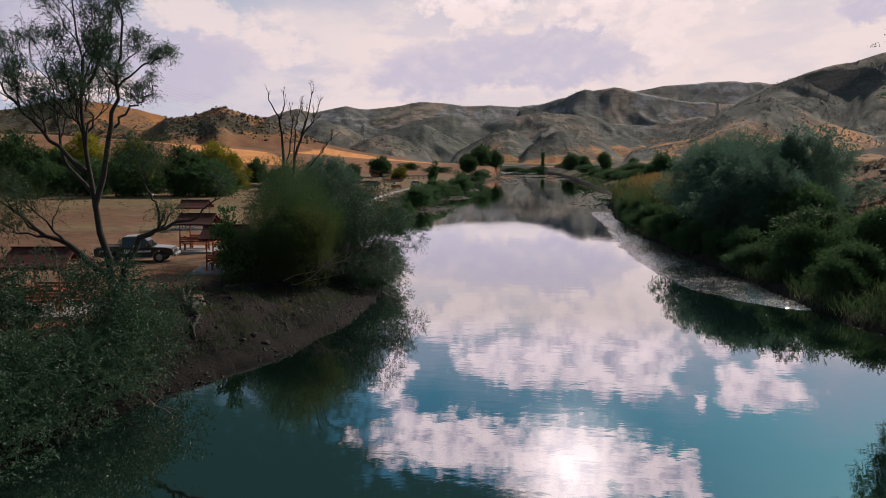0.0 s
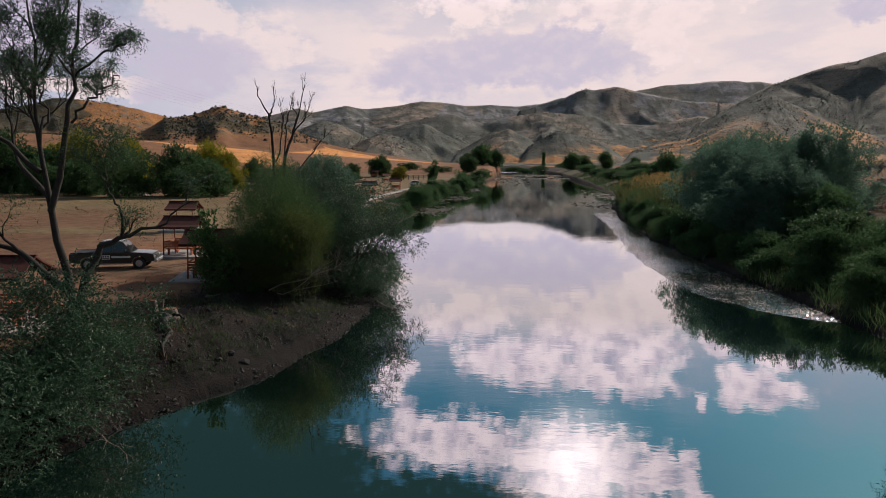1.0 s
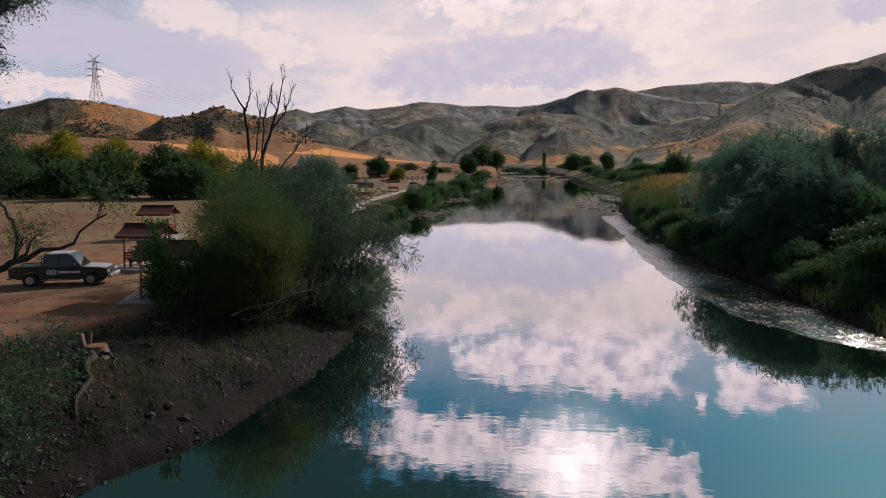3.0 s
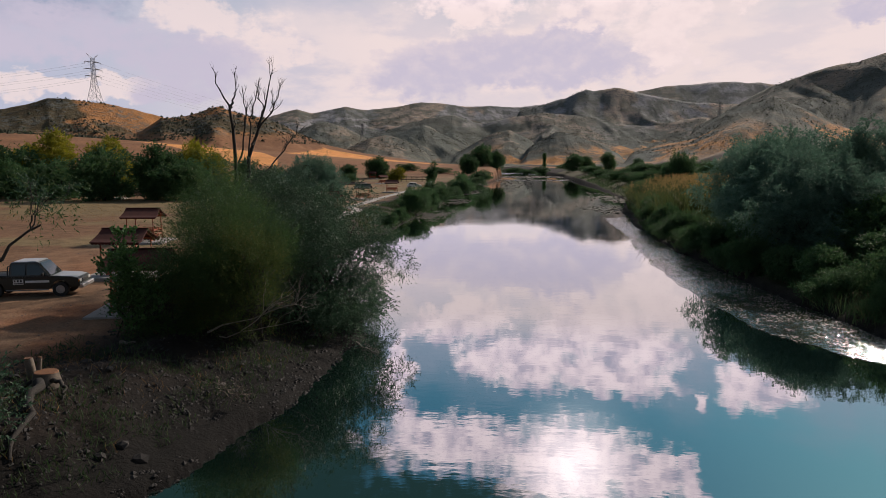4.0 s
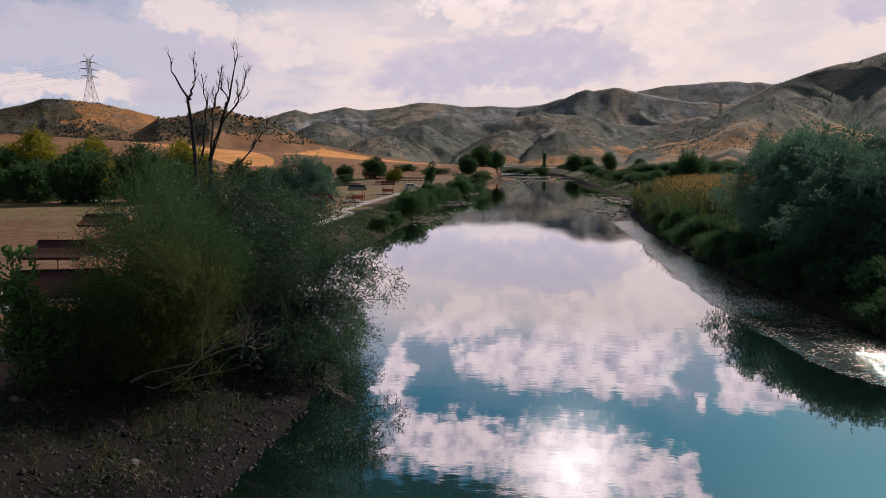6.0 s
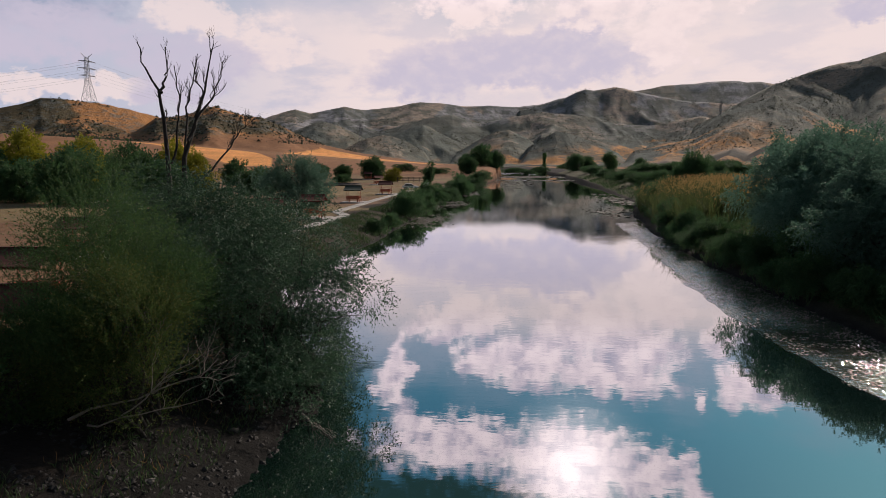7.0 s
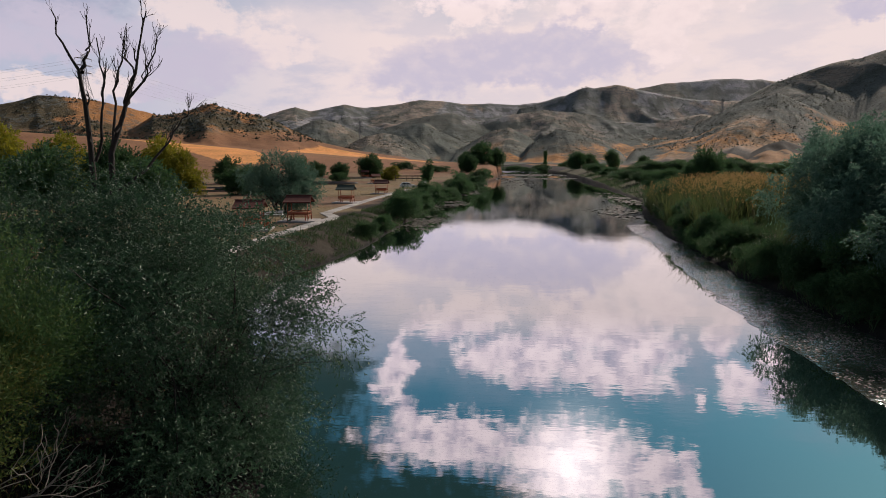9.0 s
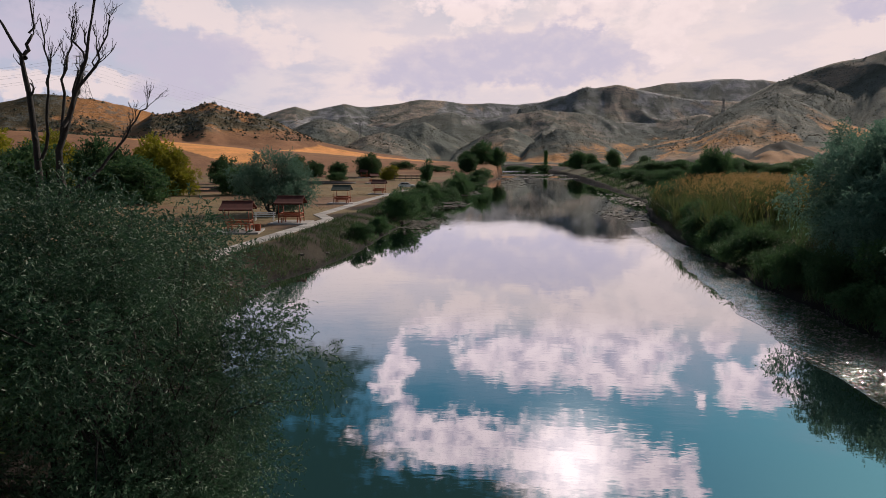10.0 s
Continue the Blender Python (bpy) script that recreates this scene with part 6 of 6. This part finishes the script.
def pond(x, y, rx, ry, seed):
    rng = np.random.default_rng(seed)
    n = 40
    t = np.linspace(0, 2 * math.pi, n, endpoint=False)
    r = 1 + 0.16 * (soft_noise(np.cos(t) * 1.5 + seed, np.sin(t) * 1.5) - 0.5)
    z = max(land_at(x, y - ry), land_at(x, y), land_at(x, y + ry), land_at(x - rx, y), land_at(x + rx, y)) + 0.12
    bm = bmesh.new()
    bm.faces.new([bm.verts.new((x + rx * a * math.cos(b), y + ry * a * math.sin(b), z)) for a, b in zip(r, t)])
    me = bpy.data.meshes.new("pond")
    bm.to_mesh(me)
    bm.free()
    me.materials.append(M_POND)
    tagged(new("pond", me), "still fish pond on the flat", "water", kind="structure")
    rim = [(x + rx * 1.0 * a * math.cos(b), y + ry * 1.0 * a * math.sin(b), z - 0.05) for a, b in zip(r, t)]
    path = np.array(rim + rim[:1])
    tagged(new("pond_edge", sheet("pond_edge", *tube(path, np.full(n + 1, 0.28), 6), M_STONE, True)), "low stony edge of the pond", "pond edge", kind="structure")


pond(-66, 170, 17, 9, 1)
pond(-60, 214, 22, 8, 2)
pond(-88, 146, 14, 4, 3)


# ---- stones ----
def stone_mesh(seed, rock):
    bm = bmesh.new()
    bmesh.ops.create_icosphere(bm, subdivisions=1, radius=1.0)
    r = random.Random(seed)
    for v in bm.verts:
        v.co = v.co * r.uniform(0.7, 1.15)
        v.co.z *= 0.62
    me = bpy.data.meshes.new("stone")
    bm.to_mesh(me)
    bm.free()
    me.materials.append(rock)
    return me


STONES = [stone_mesh(k, M_STONE) for k in range(5)]
COBBLES = [stone_mesh(k + 20, M_COBBLE) for k in range(5)]


def stones(n, x0, x1, y0, y1, small, large, seed, lo, hi, label, group, left=True, shapes=STONES):
    r = random.Random(seed)
    made = 0
    while made < n:
        x, y = r.uniform(x0, x1), r.uniform(y0, y1)
        d = float(shore_left(np.array([y]))[0]) - x if left else x - float(shore_right(np.array([y]))[0])
        if not lo < d < hi:
            continue
        s = small + (large - small) * r.random() ** 3
        ob = new("stone", shapes[made % 5])
        ob.matrix_basis = spot(x, y, s * 0.15, r.uniform(0, 360), s)
        tagged(ob, label, "stone", group)
        made += 1


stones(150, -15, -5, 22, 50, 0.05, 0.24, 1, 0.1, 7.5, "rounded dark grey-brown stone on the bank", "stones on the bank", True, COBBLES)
stones(5, -10, -6, 30, 40, 0.12, 0.36, 7, 1.0, 5.0, "larger pale stone among the cobbles", "stones on the bank")
stones(16, -16, -10, 62, 110, 0.15, 0.45, 2, 0.4, 4.5, "pale boulder on the steep bank", "boulders on the bank")
stones(60, 38, 60, 80, 118, 0.3, 1.3, 3, 18, 42, "grey broken rock on the embankment", "rocks on the embankment", False)


def gravel(name, label, xy, size, seed, rock=M_STONE):
    rng = np.random.default_rng(seed)
    n = len(xy)
    base = np.array([(1, 0, 0), (0.3, 0.95, 0.1), (-0.8, 0.6, 0), (-0.8, -0.6, 0.1), (0.3, -0.95, 0), (0.1, 0, 0.75)])
    s = size * (0.4 + 1.6 * rng.uniform(size=n) ** 4)
    t = rng.uniform(0, 6.3, n)
    b = base[None] * s[:, None, None] * rng.uniform(0.6, 1.3, (n, 6, 1))
    c, d = np.cos(t)[:, None], np.sin(t)[:, None]
    b = np.stack([b[..., 0] * c - b[..., 1] * d, b[..., 0] * d + b[..., 1] * c, b[..., 2]], -1)
    b = b + np.column_stack([xy, land(xy[:, 0], xy[:, 1]) - 0.01])[:, None]
    tri = np.array([(0, 1, 5), (1, 2, 5), (2, 3, 5), (3, 4, 5), (4, 0, 5)])
    f = (np.arange(n)[:, None, None] * 6 + tri[None]).reshape(-1, 3)
    tagged(new(name, sheet(name, b.reshape(-1, 3), f, rock)), label, "gravel", kind="stuff")


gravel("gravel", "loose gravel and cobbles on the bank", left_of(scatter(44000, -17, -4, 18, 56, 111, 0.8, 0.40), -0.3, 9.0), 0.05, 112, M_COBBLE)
gravel("gravel", "scattered pebbles on the yard", left_of(scatter(9000, -30, -10, 26, 60, 113, 0.5, 0.46), 5, 18), 0.03, 114)
gravel("rubble", "broken rock on the embankment", right_of(scatter(7000, 34, 66, 70, 122, 115, 0.3, 0.46), 16, 46), 0.22, 116)


# ---- power line ----
def pylon(x, y, height, turn, dz=0.0):
    ob = thing("pylon", spot(x, y, dz, turn), "grey steel lattice power pylon on the hill", "pylon", "pylons")
    half = [(0.0, 0.115), (0.35, 0.055), (0.52, 0.034), (0.92, 0.026)]

    def w(f):
        return np.interp(f, *np.transpose(half)) * height
    th = 0.004 * height

    def corner(k, f):
        a = ((-1, -1), (1, -1), (1, 1), (-1, 1))[k]
        return (a[0] * w(f), a[1] * w(f), f * height)
    levels = [0, 0.18, 0.35, 0.45, 0.52, 0.6, 0.68, 0.76, 0.84, 0.92]
    for k in range(4):
        part("leg", joined(*[rod(corner(k, a), corner(k, b), th, sides=4) for a, b in zip(levels, levels[1:])]), M_STEEL, ob)
    for k in range(4):
        q = (k + 1) % 4
        part("bracing", joined(*[rod(corner(*p), corner(*r_), th * 0.6, sides=3) for a, b in zip(levels, levels[1:]) for p, r_ in (((k, a), (q, b)), ((q, a), (k, b)), ((k, b), (q, b)))]), M_STEEL, ob)
    for f, arm in ((0.56, 0.17), (0.70, 0.19), (0.84, 0.17)):
        z = f * height
        part("crossarm", joined(*[rod((s * w(f), t * w(f), z + o * 0.02 * height), (s * arm * height, 0, z), th * 0.8, sides=4) for s in (-1, 1) for t in (-1, 1) for o in (0, 1)]), M_STEEL, ob)
        for s in (-1, 1):
            part("insulator", rod((s * arm * height, 0, z), (s * arm * height, 0, z - 0.05 * height), th * 0.8, sides=6), M_WHITE, ob)
    part("earth_peak", joined(*[rod((s * w(0.92), t * w(0.92), 0.92 * height), (s * 0.12 * height, 0, height), th * 0.8, sides=4) for s in (-1, 1) for t in (-1, 1)]), M_STEEL, ob)
    return ob


P1, P2, P3 = (-406, 669), (-246, 1255), (423, 1297)
pylon(*P1, 50, 62)
pylon(*P2, 42, 40)
pylon(*P3, 44, 20)


def wires(a, b, ha, hb, label, sag=14, spread=7.0, r=0.06):
    za, zb = land_at(*a), land_at(*b)
    d = Vector((b[0] - a[0], b[1] - a[1], 0)).normalized()
    nx, ny = -d.y, d.x
    for level in (0.50, 0.64, 0.79):
        for s in (-1, 1):
            t = np.linspace(0, 1, 25)
            path = np.stack([a[0] + (b[0] - a[0]) * t + nx * s * spread, a[1] + (b[1] - a[1]) * t + ny * s * spread,
                             za + ha * level + (zb + hb * level - za - ha * level) * t - sag * 4 * t * (1 - t)], 1)
            tagged(new("power_line", sheet("power_line", *tube(path, np.full(25, r), 3), M_STEEL, True)), label, "cable", "power lines")


wires(P1, P2, 52, 42, "thin grey power line between pylons")
wires((-760, 560), P1, 52, 52, "thin grey power line between pylons")
wires(P2, P3, 42, 44, "thin grey power line between pylons", 30)
